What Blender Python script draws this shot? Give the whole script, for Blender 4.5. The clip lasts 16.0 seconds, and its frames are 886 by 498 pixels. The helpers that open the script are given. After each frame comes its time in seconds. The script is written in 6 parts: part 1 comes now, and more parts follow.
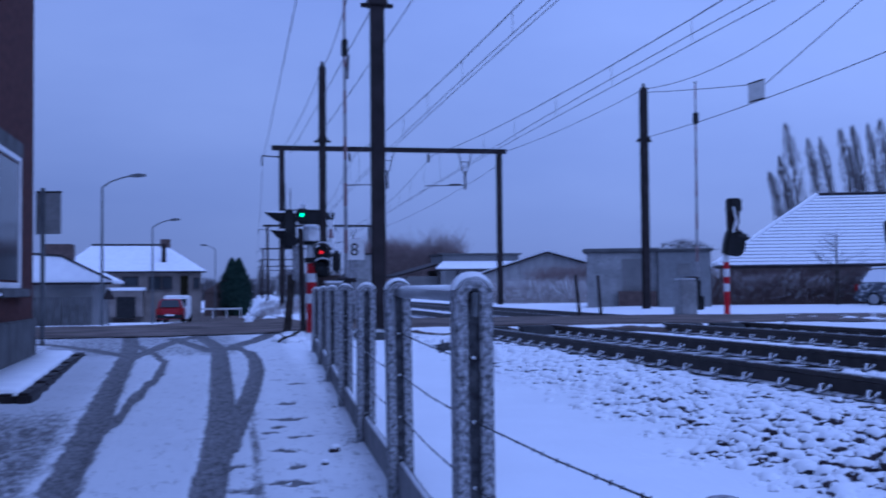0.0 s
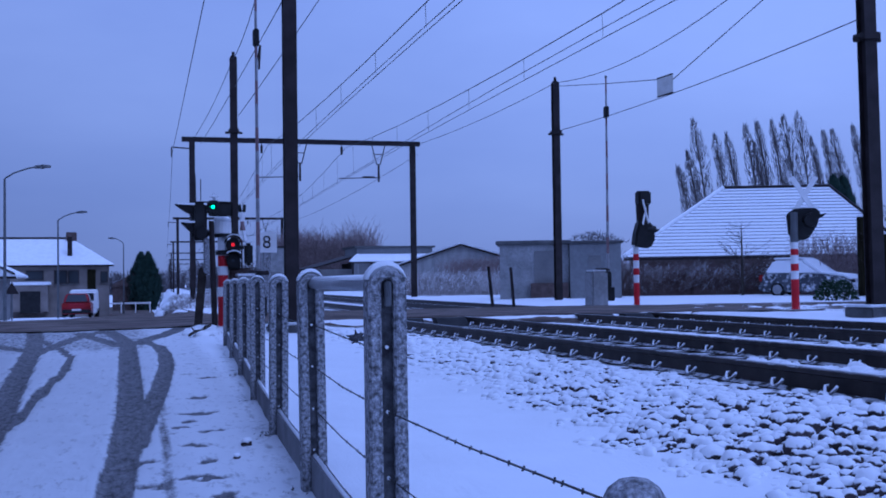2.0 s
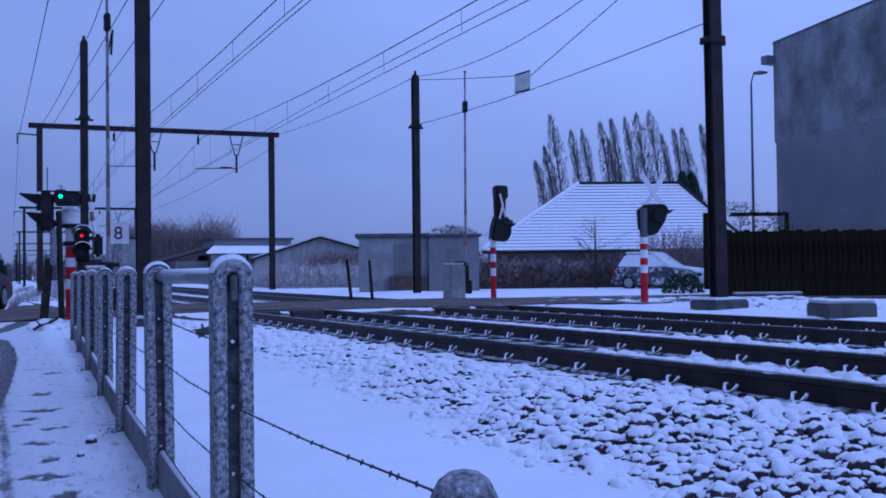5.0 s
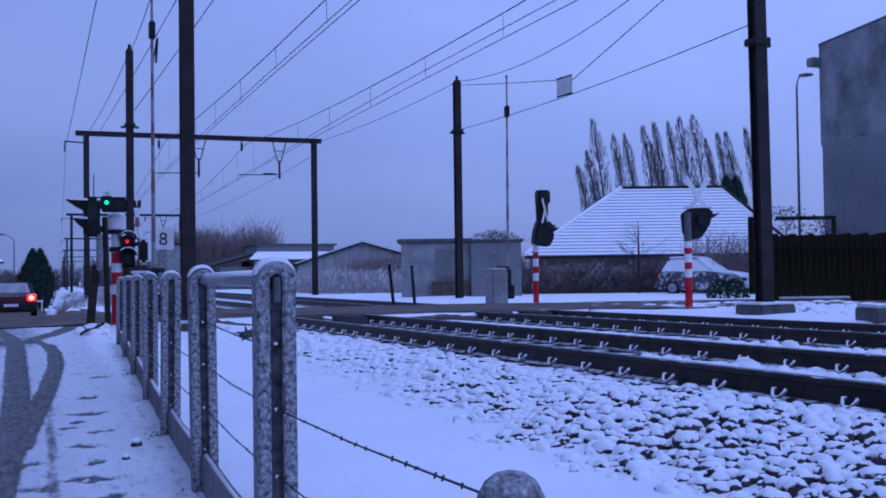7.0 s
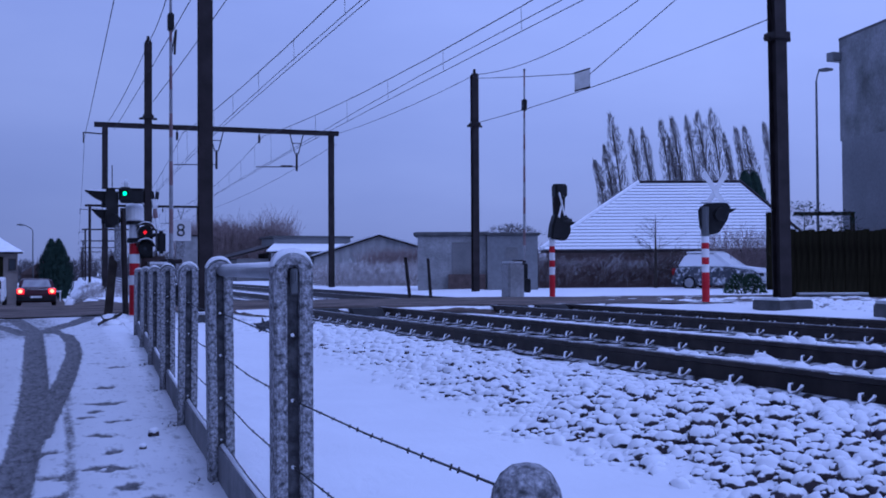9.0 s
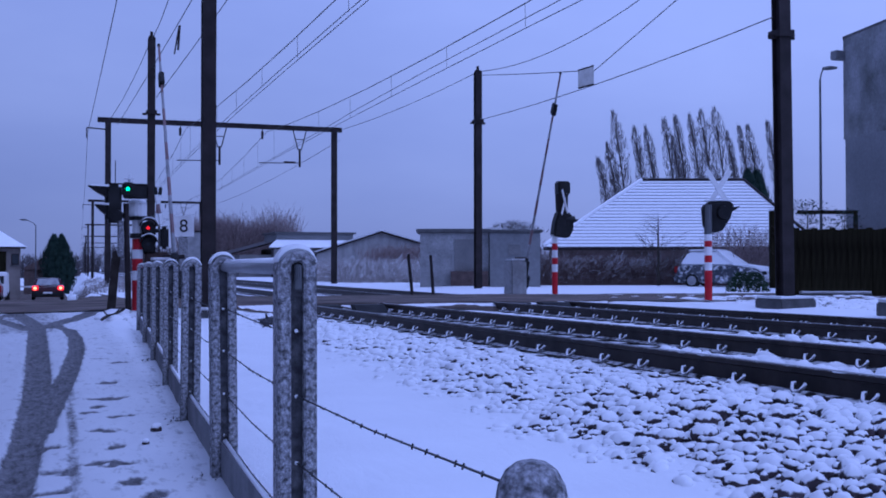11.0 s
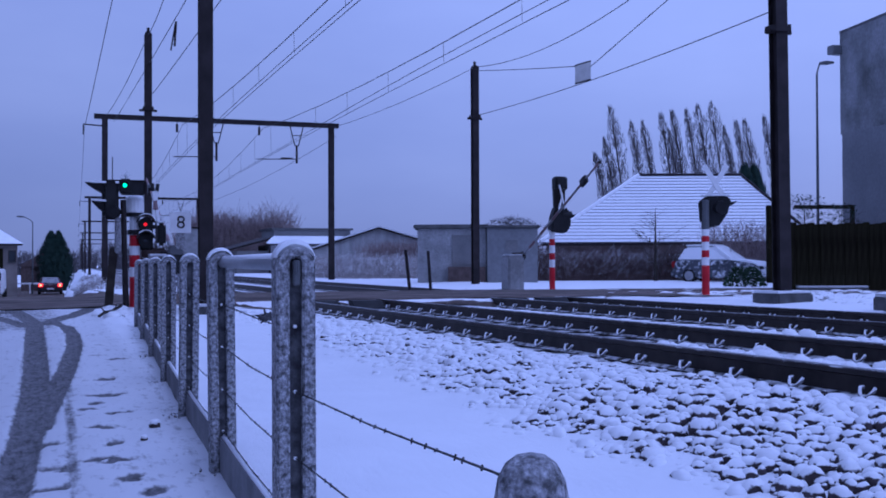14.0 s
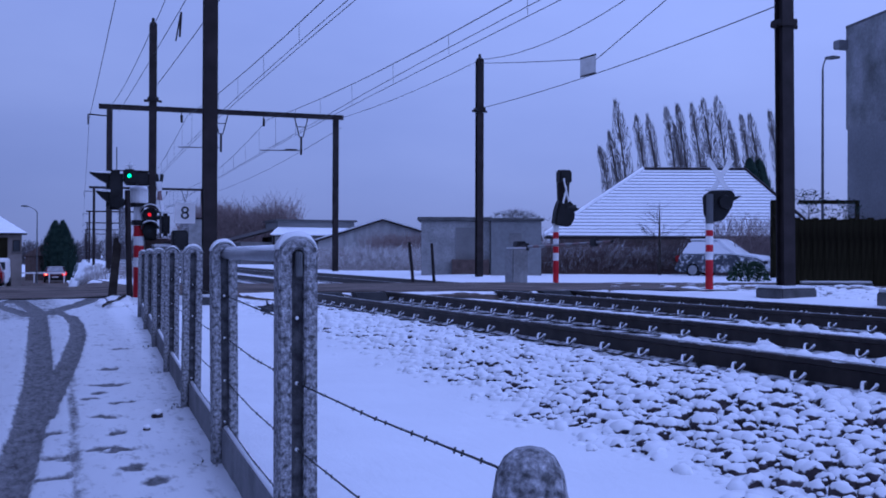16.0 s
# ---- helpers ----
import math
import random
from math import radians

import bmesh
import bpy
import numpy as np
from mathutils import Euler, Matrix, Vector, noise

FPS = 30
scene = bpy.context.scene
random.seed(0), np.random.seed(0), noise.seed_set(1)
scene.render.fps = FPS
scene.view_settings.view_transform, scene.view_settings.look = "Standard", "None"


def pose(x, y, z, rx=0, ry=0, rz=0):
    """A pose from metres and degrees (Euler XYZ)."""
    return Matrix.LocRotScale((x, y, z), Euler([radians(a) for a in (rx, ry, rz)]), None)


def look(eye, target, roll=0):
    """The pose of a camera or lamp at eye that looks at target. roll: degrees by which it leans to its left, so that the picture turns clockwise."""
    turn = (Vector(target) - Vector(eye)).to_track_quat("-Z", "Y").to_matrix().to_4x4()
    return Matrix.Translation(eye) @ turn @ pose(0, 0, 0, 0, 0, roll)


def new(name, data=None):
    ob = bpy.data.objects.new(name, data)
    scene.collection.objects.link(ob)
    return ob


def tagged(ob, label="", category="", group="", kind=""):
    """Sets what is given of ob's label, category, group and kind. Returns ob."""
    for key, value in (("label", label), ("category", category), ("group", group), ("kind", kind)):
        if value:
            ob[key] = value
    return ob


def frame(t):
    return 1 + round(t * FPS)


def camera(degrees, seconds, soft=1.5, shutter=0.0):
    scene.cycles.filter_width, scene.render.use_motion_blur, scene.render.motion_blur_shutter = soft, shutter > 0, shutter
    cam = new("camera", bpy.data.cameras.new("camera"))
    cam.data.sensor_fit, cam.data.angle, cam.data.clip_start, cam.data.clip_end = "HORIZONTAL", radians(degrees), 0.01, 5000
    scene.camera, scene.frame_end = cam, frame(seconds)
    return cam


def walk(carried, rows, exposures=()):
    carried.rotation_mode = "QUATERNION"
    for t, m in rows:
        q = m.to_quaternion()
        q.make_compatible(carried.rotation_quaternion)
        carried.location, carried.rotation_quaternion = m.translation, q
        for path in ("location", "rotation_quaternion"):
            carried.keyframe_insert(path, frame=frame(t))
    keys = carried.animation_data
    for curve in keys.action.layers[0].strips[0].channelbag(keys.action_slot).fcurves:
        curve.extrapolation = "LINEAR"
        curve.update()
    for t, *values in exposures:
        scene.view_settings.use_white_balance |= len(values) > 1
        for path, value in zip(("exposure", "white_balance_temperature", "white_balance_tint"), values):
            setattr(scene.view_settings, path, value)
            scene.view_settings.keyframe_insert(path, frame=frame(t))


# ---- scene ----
cam = camera(44.0, 16.0, soft=1.8, shutter=0.5)

# camera: seconds, x, y, z, tilt, lean, yaw
PATH = [
    (0, -0.041, -0.025, 1.074, 92.120, 0.523, -11.353),
    (0.5, -0.031, -0.010, 1.070, 92.453, 0.438, -14.731),
    (1, -0.045, -0.017, 1.071, 92.779, 0.380, -13.997),
    (1.5, -0.037, -0.012, 1.068, 92.378, 0.863, -15.861),
    (2, -0.036, -0.012, 1.063, 91.691, 0.799, -15.851),
    (2.5, -0.029, -0.012, 1.064, 91.689, 0.841, -16.651),
    (3, -0.021, -0.002, 1.064, 91.978, 0.717, -17.832),
    (3.5, -0.018, -0.004, 1.062, 91.806, 0.822, -18.204),
    (4, -0.012, -0.008, 1.058, 91.193, 0.991, -18.718),
    (4.5, 0.002, 0.001, 1.056, 91.138, 1.147, -21.960),
    (4.7, -0.001, -0.032, 1.067, 91.204, 0.621, -23.233),
    (7, 0.006, -0.001, 1.054, 91.532, 0.729, -20.950),
    (7.5, 0.011, 0.004, 1.054, 91.532, 0.669, -20.800),
    (8, 0.004, -0.002, 1.054, 91.264, 0.430, -20.765),
    (8.5, 0.001, 0.000, 1.055, 91.094, 0.751, -19.802),
    (9, 0.003, -0.005, 1.053, 91.185, 0.310, -20.105),
    (11.5, -0.002, -0.001, 1.051, 90.844, -0.036, -19.995),
    (12, 0.001, -0.005, 1.050, 90.581, 0.011, -20.281),
    (12.5, 0.000, 0.000, 1.050, 90.797, 0.000, -20.450),
    (13, -0.006, -0.009, 1.051, 90.731, 0.055, -20.174),
    (13.5, -0.005, -0.010, 1.051, 90.634, 0.159, -19.951),
    (14, -0.006, -0.005, 1.050, 90.800, 0.201, -20.122),
    (14.5, -0.011, -0.010, 1.049, 90.701, -0.088, -19.974),
    (15, -0.002, 0.006, 1.044, 90.317, 0.071, -19.882),
    (15.5, -0.001, 0.001, 1.047, 90.300, -0.259, -19.940),
    (16, -0.002, -0.008, 1.051, 90.405, -0.210, -19.924),
]

walk(cam, [(t, pose(x, y, z, a, b, c)) for t, x, y, z, a, b, c in PATH],
     exposures=[(0.0, -0.55, 4025, 29), (3.0, -0.55, 4040, 29), (4.7, -0.55, 4090, 30), (7.0, -0.52, 4180, 33), (9.0, -0.5, 4255, 35), (16.0, -0.5, 4270, 35)])

# ---------------------------------------------------------------- light
world = bpy.data.worlds.new("overcast_dusk")
scene.world = world
world.use_nodes = True
wn, wl = world.node_tree.nodes, world.node_tree.links
bg = wn["Background"]
sky = wn.new("ShaderNodeTexSky")
sky.sky_type = "NISHITA"
sky.sun_disc = False
sky.sun_elevation, sky.sun_rotation = radians(24), radians(60)
geo = wn.new("ShaderNodeTexCoord")
mapn = wn.new("ShaderNodeMapping")
mapn.inputs["Scale"].default_value = (1.0, 1.0, 3.0)
cloud = wn.new("ShaderNodeTexNoise")
cloud.inputs["Scale"].default_value = 1.6
cloud.inputs["Detail"].default_value = 6
cramp = wn.new("ShaderNodeValToRGB")
cramp.color_ramp.elements[0].position = 0.3
cramp.color_ramp.elements[0].color = (4.1, 4.35, 5.5, 1)
cramp.color_ramp.elements[1].position = 0.75
cramp.color_ramp.elements[1].color = (6.4, 6.5, 7.0, 1)
mixs = wn.new("ShaderNodeMixRGB")
mixs.inputs[0].default_value = 0.93
wl.new(geo.outputs["Generated"], mapn.inputs[0])
wl.new(mapn.outputs[0], cloud.inputs["Vector"])
wl.new(cloud.outputs[0], cramp.inputs[0])
wl.new(sky.outputs[0], mixs.inputs[1])
wl.new(cramp.outputs[0], mixs.inputs[2])
# an overcast sky is brighter overhead than at the horizon
sep = wn.new("ShaderNodeSeparateXYZ")
wl.new(geo.outputs["Generated"], sep.inputs[0])
rise = wn.new("ShaderNodeMapRange")
for key, value in (("From Min", 0.0), ("From Max", 1.0), ("To Min", 0.72), ("To Max", 2.0)):
    rise.inputs[key].default_value = value
wl.new(sep.outputs["Z"], rise.inputs["Value"])
mul = wn.new("ShaderNodeVectorMath")
mul.operation = "SCALE"
side = wn.new("ShaderNodeMapRange")
for key, value in (("From Min", -0.35), ("From Max", 0.55), ("To Min", 0.72), ("To Max", 1.02)):
    side.inputs[key].default_value = value
wl.new(sep.outputs["X"], side.inputs["Value"])
both = wn.new("ShaderNodeMath")
both.operation = "MULTIPLY"
wl.new(rise.outputs[0], both.inputs[0])
wl.new(side.outputs[0], both.inputs[1])
wl.new(mixs.outputs[0], mul.inputs[0])
wl.new(both.outputs[0], mul.inputs["Scale"])
wl.new(mul.outputs[0], bg.inputs["Color"])
bg.inputs["Strength"].default_value = 0.1
sun = new("overcast_sun", bpy.data.lights.new("overcast_sun", "SUN"))
sun.data.energy, sun.data.angle, sun.data.color = 0.5, radians(40), (1.0, 0.96, 0.9)
sun.matrix_basis = look((20, -30, 40), (0, 10, 0))


# ---------------------------------------------------------------- materials
def material(name, color, color2=None, rough=0.8, scale=6.0, bump=0.3, bump_scale=40.0, metal=0.0, fine=0.25,
             snow=None, snow_level=0.55, stretch=(1, 1, 1), depth=0.01, sheen=0.22, patch=0.0, patch_scale=4.0, in_world=False):
    """Two-scale procedural surface; snow: share of dusting on upward faces; patch: how unevenly it lies."""
    m = bpy.data.materials.new(name)
    m.use_nodes = True
    n, l = m.node_tree.nodes, m.node_tree.links
    b = n["Principled BSDF"]
    b.inputs["Roughness"].default_value = rough
    b.inputs["Metallic"].default_value = metal
    b.inputs["Specular IOR Level"].default_value = sheen
    tc = n.new("ShaderNodeNewGeometry") if in_world else n.new("ShaderNodeTexCoord")
    mp = n.new("ShaderNodeMapping")
    mp.inputs["Scale"].default_value = stretch
    l.new(tc.outputs["Position" if in_world else "Object"], mp.inputs[0])
    big = n.new("ShaderNodeTexNoise")
    big.inputs["Scale"].default_value, big.inputs["Detail"].default_value = scale, 5
    small = n.new("ShaderNodeTexNoise")
    small.inputs["Scale"].default_value, small.inputs["Detail"].default_value = bump_scale, 4
    for t in (big, small):
        l.new(mp.outputs[0], t.inputs["Vector"])
    ramp = n.new("ShaderNodeValToRGB")
    ramp.color_ramp.elements[0].position, ramp.color_ramp.elements[1].position = 0.35, 0.65
    ramp.color_ramp.elements[0].color = (*color, 1)
    ramp.color_ramp.elements[1].color = (*(color2 or color), 1)
    l.new(big.outputs[0], ramp.inputs[0])
    over = n.new("ShaderNodeMixRGB")
    over.blend_type = "OVERLAY"
    over.inputs[0].default_value = fine
    l.new(ramp.outputs[0], over.inputs[1])
    l.new(small.outputs[0], over.inputs[2])
    out = over.outputs[0]
    if snow:
        g = n.new("ShaderNodeNewGeometry")
        sx = n.new("ShaderNodeSeparateXYZ")
        l.new(g.outputs["Normal"], sx.inputs[0])
        add = n.new("ShaderNodeMath")
        add.operation = "MULTIPLY_ADD"
        l.new(small.outputs[0], add.inputs[0])
        add.inputs[1].default_value = snow
        l.new(sx.outputs["Z"], add.inputs[2])
        cover = add.outputs[0]
        if patch:
            drift = n.new("ShaderNodeTexNoise")
            drift.inputs["Scale"].default_value, drift.inputs["Detail"].default_value = patch_scale, 3
            l.new(mp.outputs[0], drift.inputs["Vector"])
            lie = n.new("ShaderNodeMath")
            lie.operation = "MULTIPLY_ADD"
            l.new(drift.outputs[0], lie.inputs[0])
            lie.inputs[1].default_value = patch
            l.new(cover, lie.inputs[2])
            level = n.new("ShaderNodeMath")
            level.operation = "SUBTRACT"
            l.new(lie.outputs[0], level.inputs[0])
            level.inputs[1].default_value = patch / 2
            cover = level.outputs[0]
        half = n.new("ShaderNodeMath")
        half.operation = "MULTIPLY"
        half.inputs[1].default_value = 0.5
        l.new(cover, half.inputs[0])
        sr = n.new("ShaderNodeValToRGB")
        sr.color_ramp.elements[0].position, sr.color_ramp.elements[1].position = snow_level / 2, snow_level / 2 + 0.07
        l.new(half.outputs[0], sr.inputs[0])
        mx = n.new("ShaderNodeMixRGB")
        l.new(sr.outputs[0], mx.inputs[0])
        l.new(out, mx.inputs[1])
        mx.inputs[2].default_value = (0.82, 0.83, 0.85, 1)
        out = mx.outputs[0]
    l.new(out, b.inputs["Base Color"])
    bp = n.new("ShaderNodeBump")
    bp.inputs["Strength"].default_value, bp.inputs["Distance"].default_value = bump, depth
    l.new(small.outputs[0], bp.inputs["Height"])
    l.new(bp.outputs[0], b.inputs["Normal"])
    return m


def glow(name, color, strength):
    m = bpy.data.materials.new(name)
    m.use_nodes = True
    b = m.node_tree.nodes["Principled BSDF"]
    b.inputs["Base Color"].default_value = (*color, 1)
    b.inputs["Emission Color"].default_value = (*color, 1)
    b.inputs["Emission Strength"].default_value = strength
    return m


def glass(name, color=(0.03, 0.035, 0.04)):
    m = bpy.data.materials.new(name)
    m.use_nodes = True
    b = m.node_tree.nodes["Principled BSDF"]
    b.inputs["Base Color"].default_value = (*color, 1)
    b.inputs["Roughness"].default_value = 0.08
    return m


def ground_material():
    m = bpy.data.materials.new("snowy_ground")
    m.use_nodes = True
    n, l = m.node_tree.nodes, m.node_tree.links
    b = n["Principled BSDF"]
    b.inputs["Roughness"].default_value = 0.75
    b.inputs["Specular IOR Level"].default_value = 0.2
    tc = n.new("ShaderNodeTexCoord")
    att = n.new("ShaderNodeAttribute")
    att.attribute_name = "slush"
    fine = n.new("ShaderNodeTexNoise")
    fine.inputs["Scale"].default_value, fine.inputs["Detail"].default_value = 17, 8
    fine.inputs["Roughness"].default_value = 0.7
    tiny = n.new("ShaderNodeTexNoise")
    tiny.inputs["Scale"].default_value, tiny.inputs["Detail"].default_value = 24, 8
    tiny.inputs["Roughness"].default_value = 0.82
    big = n.new("ShaderNodeTexNoise")
    big.inputs["Scale"].default_value, big.inputs["Detail"].default_value = 1.3, 5
    # wheels and feet drag the slush along the lane
    drag = n.new("ShaderNodeMapping")
    drag.inputs["Scale"].default_value = (1.0, 0.32, 1.0)
    l.new(tc.outputs["Object"], drag.inputs["Vector"])
    for t in (fine, tiny):
        l.new(drag.outputs[0], t.inputs["Vector"])
    l.new(tc.outputs["Object"], big.inputs["Vector"])
    snow = n.new("ShaderNodeValToRGB")
    snow.color_ramp.elements[0].color = (0.76, 0.77, 0.79, 1)
    snow.color_ramp.elements[1].color = (0.87, 0.88, 0.89, 1)
    l.new(big.outputs[0], snow.inputs[0])
    tread = n.new("ShaderNodeAttribute")
    tread.attribute_name = "tread"
    grey = n.new("ShaderNodeMixRGB")
    grey.blend_type = "MULTIPLY"
    l.new(tread.outputs["Fac"], grey.inputs[0])
    l.new(snow.outputs[0], grey.inputs[1])
    grey.inputs[2].default_value = (0.6, 0.6, 0.61, 1)
    dirt = n.new("ShaderNodeValToRGB")
    dirt.color_ramp.elements[0].position, dirt.color_ramp.elements[1].position = 0.34, 0.7
    dirt.color_ramp.elements[0].color = (0.02, 0.018, 0.018, 1)
    dirt.color_ramp.elements[1].color = (0.27, 0.265, 0.27, 1)
    l.new(tiny.outputs[0], dirt.inputs[0])
    ad = n.new("ShaderNodeMath")
    ad.operation = "MULTIPLY_ADD"
    l.new(fine.outputs[0], ad.inputs[0])
    ad.inputs[1].default_value = 0.9
    l.new(att.outputs["Fac"], ad.inputs[2])
    cut = n.new("ShaderNodeValToRGB")
    cut.color_ramp.elements[0].position, cut.color_ramp.elements[1].position = 0.74, 1.0
    l.new(ad.outputs[0], cut.inputs[0])
    mx = n.new("ShaderNodeMixRGB")
    l.new(cut.outputs[0], mx.inputs[0])
    l.new(grey.outputs[0], mx.inputs[1])
    l.new(dirt.outputs[0], mx.inputs[2])
    l.new(mx.outputs[0], b.inputs["Base Color"])
    bp = n.new("ShaderNodeBump")
    bp.inputs["Strength"].default_value, bp.inputs["Distance"].default_value = 0.35, 0.02
    l.new(fine.outputs[0], bp.inputs["Height"])
    l.new(bp.outputs[0], b.inputs["Normal"])
    return m


M_GROUND = ground_material()
M_SNOW = material("fresh_snow", (0.8, 0.81, 0.83), (0.87, 0.88, 0.89), 0.8, 3, 0.4, 30, fine=0.05)
M_ASPHALT = material("wet_slushy_asphalt", (0.05, 0.038, 0.031), (0.165, 0.135, 0.115), 0.8, 1.4, 0.5, 13, fine=0.6, stretch=(0.8, 1.6, 1), sheen=0.1)
M_FROST = material("snow_specked_concrete", (0.085, 0.085, 0.086), (0.42, 0.42, 0.44), 0.9, 58, 0.8, 150, fine=0.95, depth=0.006)
M_GROOVE = material("dark_concrete", (0.035, 0.035, 0.04), (0.11, 0.11, 0.115), 0.9, 18, 0.5, 70, fine=0.6)
M_BOARD = material("concrete_kickboard", (0.16, 0.16, 0.17), (0.25, 0.25, 0.26), 0.85, 4, 0.3, 50)
M_STEEL = material("weathered_dark_steel", (0.019, 0.0155, 0.0155), (0.035, 0.0285, 0.029), 0.6, 3, 0.2, 40, metal=0.3)
M_GALV = material("grey_painted_steel", (0.09, 0.095, 0.1), (0.15, 0.155, 0.16), 0.6, 3, 0.2, 40, metal=0.4)
M_RAIL = material("dark_rail_steel", (0.018, 0.015, 0.014), (0.04, 0.032, 0.028), 0.55, 5, 0.2, 12, metal=0.2, snow=0.9, snow_level=1.32)
M_RAILTOP = material("worn_rail_head", (0.12, 0.12, 0.13), (0.2, 0.2, 0.21), 0.35, 5, 0.1, 60, metal=0.9)
M_WIRE = material("dark_wire", (0.02, 0.02, 0.022), (0.04, 0.04, 0.042), 0.6, 2, 0.1, 20, metal=0.4)
M_SLEEPER = material("snowy_sleeper", (0.05, 0.045, 0.04), (0.12, 0.11, 0.1), 0.9, 6, 0.4, 9, snow=0.9, snow_level=1.26)
M_STONE = material("snow_capped_ballast", (0.03, 0.024, 0.026), (0.075, 0.06, 0.064), 0.9, 12, 0.5, 22, snow=1.2, snow_level=0.96, patch=1.5, patch_scale=6.0, in_world=True)
M_STONEFAR = material("snowed_in_ballast", (0.02, 0.018, 0.02), (0.055, 0.05, 0.054), 0.9, 12, 0.5, 22, snow=1.0, snow_level=0.5, patch=1.7, patch_scale=4.0, in_world=True)
M_CLOD = material("frozen_dark_earth", (0.02, 0.017, 0.015), (0.06, 0.05, 0.045), 0.9, 8, 0.5, 16, snow=1.0, snow_level=1.15, patch=0.6, patch_scale=3.0, in_world=True)
M_PLANK = material("black_crossing_plank", (0.012, 0.012, 0.013), (0.03, 0.03, 0.03), 0.7, 4, 0.3, 30, snow=0.3, snow_level=1.2)
M_BRICK = material("dark_red_brick", (0.045, 0.018, 0.016), (0.085, 0.033, 0.027), 0.9, 10, 0.5, 45, fine=0.5)
M_PLINTH = material("grey_plinth", (0.07, 0.07, 0.07), (0.12, 0.12, 0.12), 0.9, 3, 0.4, 30)
M_WHITE = material("white_paint", (0.7, 0.7, 0.7), (0.8, 0.8, 0.8), 0.5, 4, 0.1, 40, fine=0.1)
M_RED = material("red_paint", (0.36, 0.01, 0.018), (0.45, 0.018, 0.026), 0.45, 4, 0.1, 40, fine=0.1)
M_BLACK = material("black_paint", (0.01, 0.01, 0.011), (0.02, 0.02, 0.021), 0.5, 4, 0.1, 40)
M_GREYBOX = material("pale_grey_cladding", (0.21, 0.21, 0.21), (0.3, 0.3, 0.3), 0.7, 2, 0.3, 12, fine=0.4)
M_WALL = material("beige_render", (0.17, 0.15, 0.135), (0.23, 0.205, 0.185), 0.9, 1.5, 0.3, 30)
M_WALLDARK = material("brown_brick", (0.075, 0.055, 0.05), (0.12, 0.09, 0.08), 0.9, 5, 0.4, 40)
M_TILE = material("snow_dusted_roof_tile", (0.06, 0.055, 0.06), (0.12, 0.11, 0.11), 0.8, 3, 0.3, 5, snow=0.8, snow_level=0.27, patch=1.0, patch_scale=0.4)
M_SILO = material("pale_weathered_concrete", (0.165, 0.17, 0.175), (0.23, 0.235, 0.24), 0.85, 0.25, 0.3, 8, fine=0.25)
M_TIMBER = material("dark_wet_timber", (0.007, 0.006, 0.003), (0.022, 0.02, 0.01), 0.9, 2.2, 0.4, 30, stretch=(6, 6, 0.6), sheen=0.08)
M_BARK = material("dark_bark", (0.03, 0.025, 0.022), (0.06, 0.05, 0.042), 0.9, 5, 0.4, 30)
M_TWIG = material("frosted_twigs", (0.07, 0.064, 0.066), (0.15, 0.138, 0.142), 0.9, 8, 0.2, 30, snow=0.5, snow_level=0.88)
M_HEDGE = material("frosted_hedge_twigs", (0.085, 0.062, 0.058), (0.16, 0.12, 0.112), 0.9, 3, 0.2, 5, snow=1.0, snow_level=1.0, patch=0.8, patch_scale=0.8)
M_BRUSH = material("bare_brown_brush", (0.17, 0.132, 0.126), (0.3, 0.24, 0.23), 0.9, 3, 0.2, 30)
M_GRASS = material("frosted_dead_grass", (0.2, 0.18, 0.17), (0.4, 0.37, 0.36), 0.9, 3, 0.2, 5, snow=0.9, snow_level=0.75, patch=0.8, patch_scale=0.5)
M_PALESHED = material("pale_sheet_cladding", (0.25, 0.25, 0.25), (0.36, 0.355, 0.35), 0.7, 0.8, 0.2, 20, fine=0.3, stretch=(3, 3, 0.5))
M_LEAF = material("dark_evergreen", (0.012, 0.028, 0.022), (0.03, 0.055, 0.04), 0.8, 4, 0.3, 30)
M_LEAFSNOW = material("snowy_evergreen_shrub", (0.02, 0.045, 0.025), (0.04, 0.075, 0.04), 0.8, 4, 0.3, 12, snow=0.6, snow_level=1.1)
M_SHED = material("grey_sheet_cladding", (0.15, 0.15, 0.15), (0.23, 0.225, 0.22), 0.7, 0.8, 0.2, 20)
M_GLASS = glass("dark_glass")
M_CARRED = material("red_car_paint", (0.2, 0.006, 0.014), (0.26, 0.01, 0.018), 0.3, 2, 0.02, 20, fine=0.05)
M_CARDARK = material("dark_red_car_paint", (0.03, 0.008, 0.012), (0.05, 0.011, 0.016), 0.3, 2, 0.02, 20, fine=0.05, snow=0.3, snow_level=0.98)
M_CARSNOW = material("snow_covered_car_paint", (0.05, 0.055, 0.065), (0.09, 0.095, 0.11), 0.4, 2, 0.1, 7, snow=0.6, snow_level=0.3, patch=0.5, patch_scale=2.5)
M_SNOWGLASS = material("snow_dusted_glass", (0.06, 0.065, 0.075), (0.14, 0.145, 0.16), 0.3, 2.5, 0.1, 7, snow=0.6, snow_level=0.27, patch=0.4, patch_scale=2.5)
M_SILOTOP = material("stained_pale_concrete", (0.1, 0.105, 0.1), (0.27, 0.275, 0.28), 0.85, 0.55, 0.3, 8, fine=0.4)
M_RUBBER = material("tyre_rubber", (0.012, 0.012, 0.012), (0.025, 0.025, 0.025), 0.9, 5, 0.2, 40)
M_HUB = material("alloy_rim", (0.3, 0.3, 0.31), (0.4, 0.4, 0.41), 0.4, 5, 0.1, 40, metal=0.8)
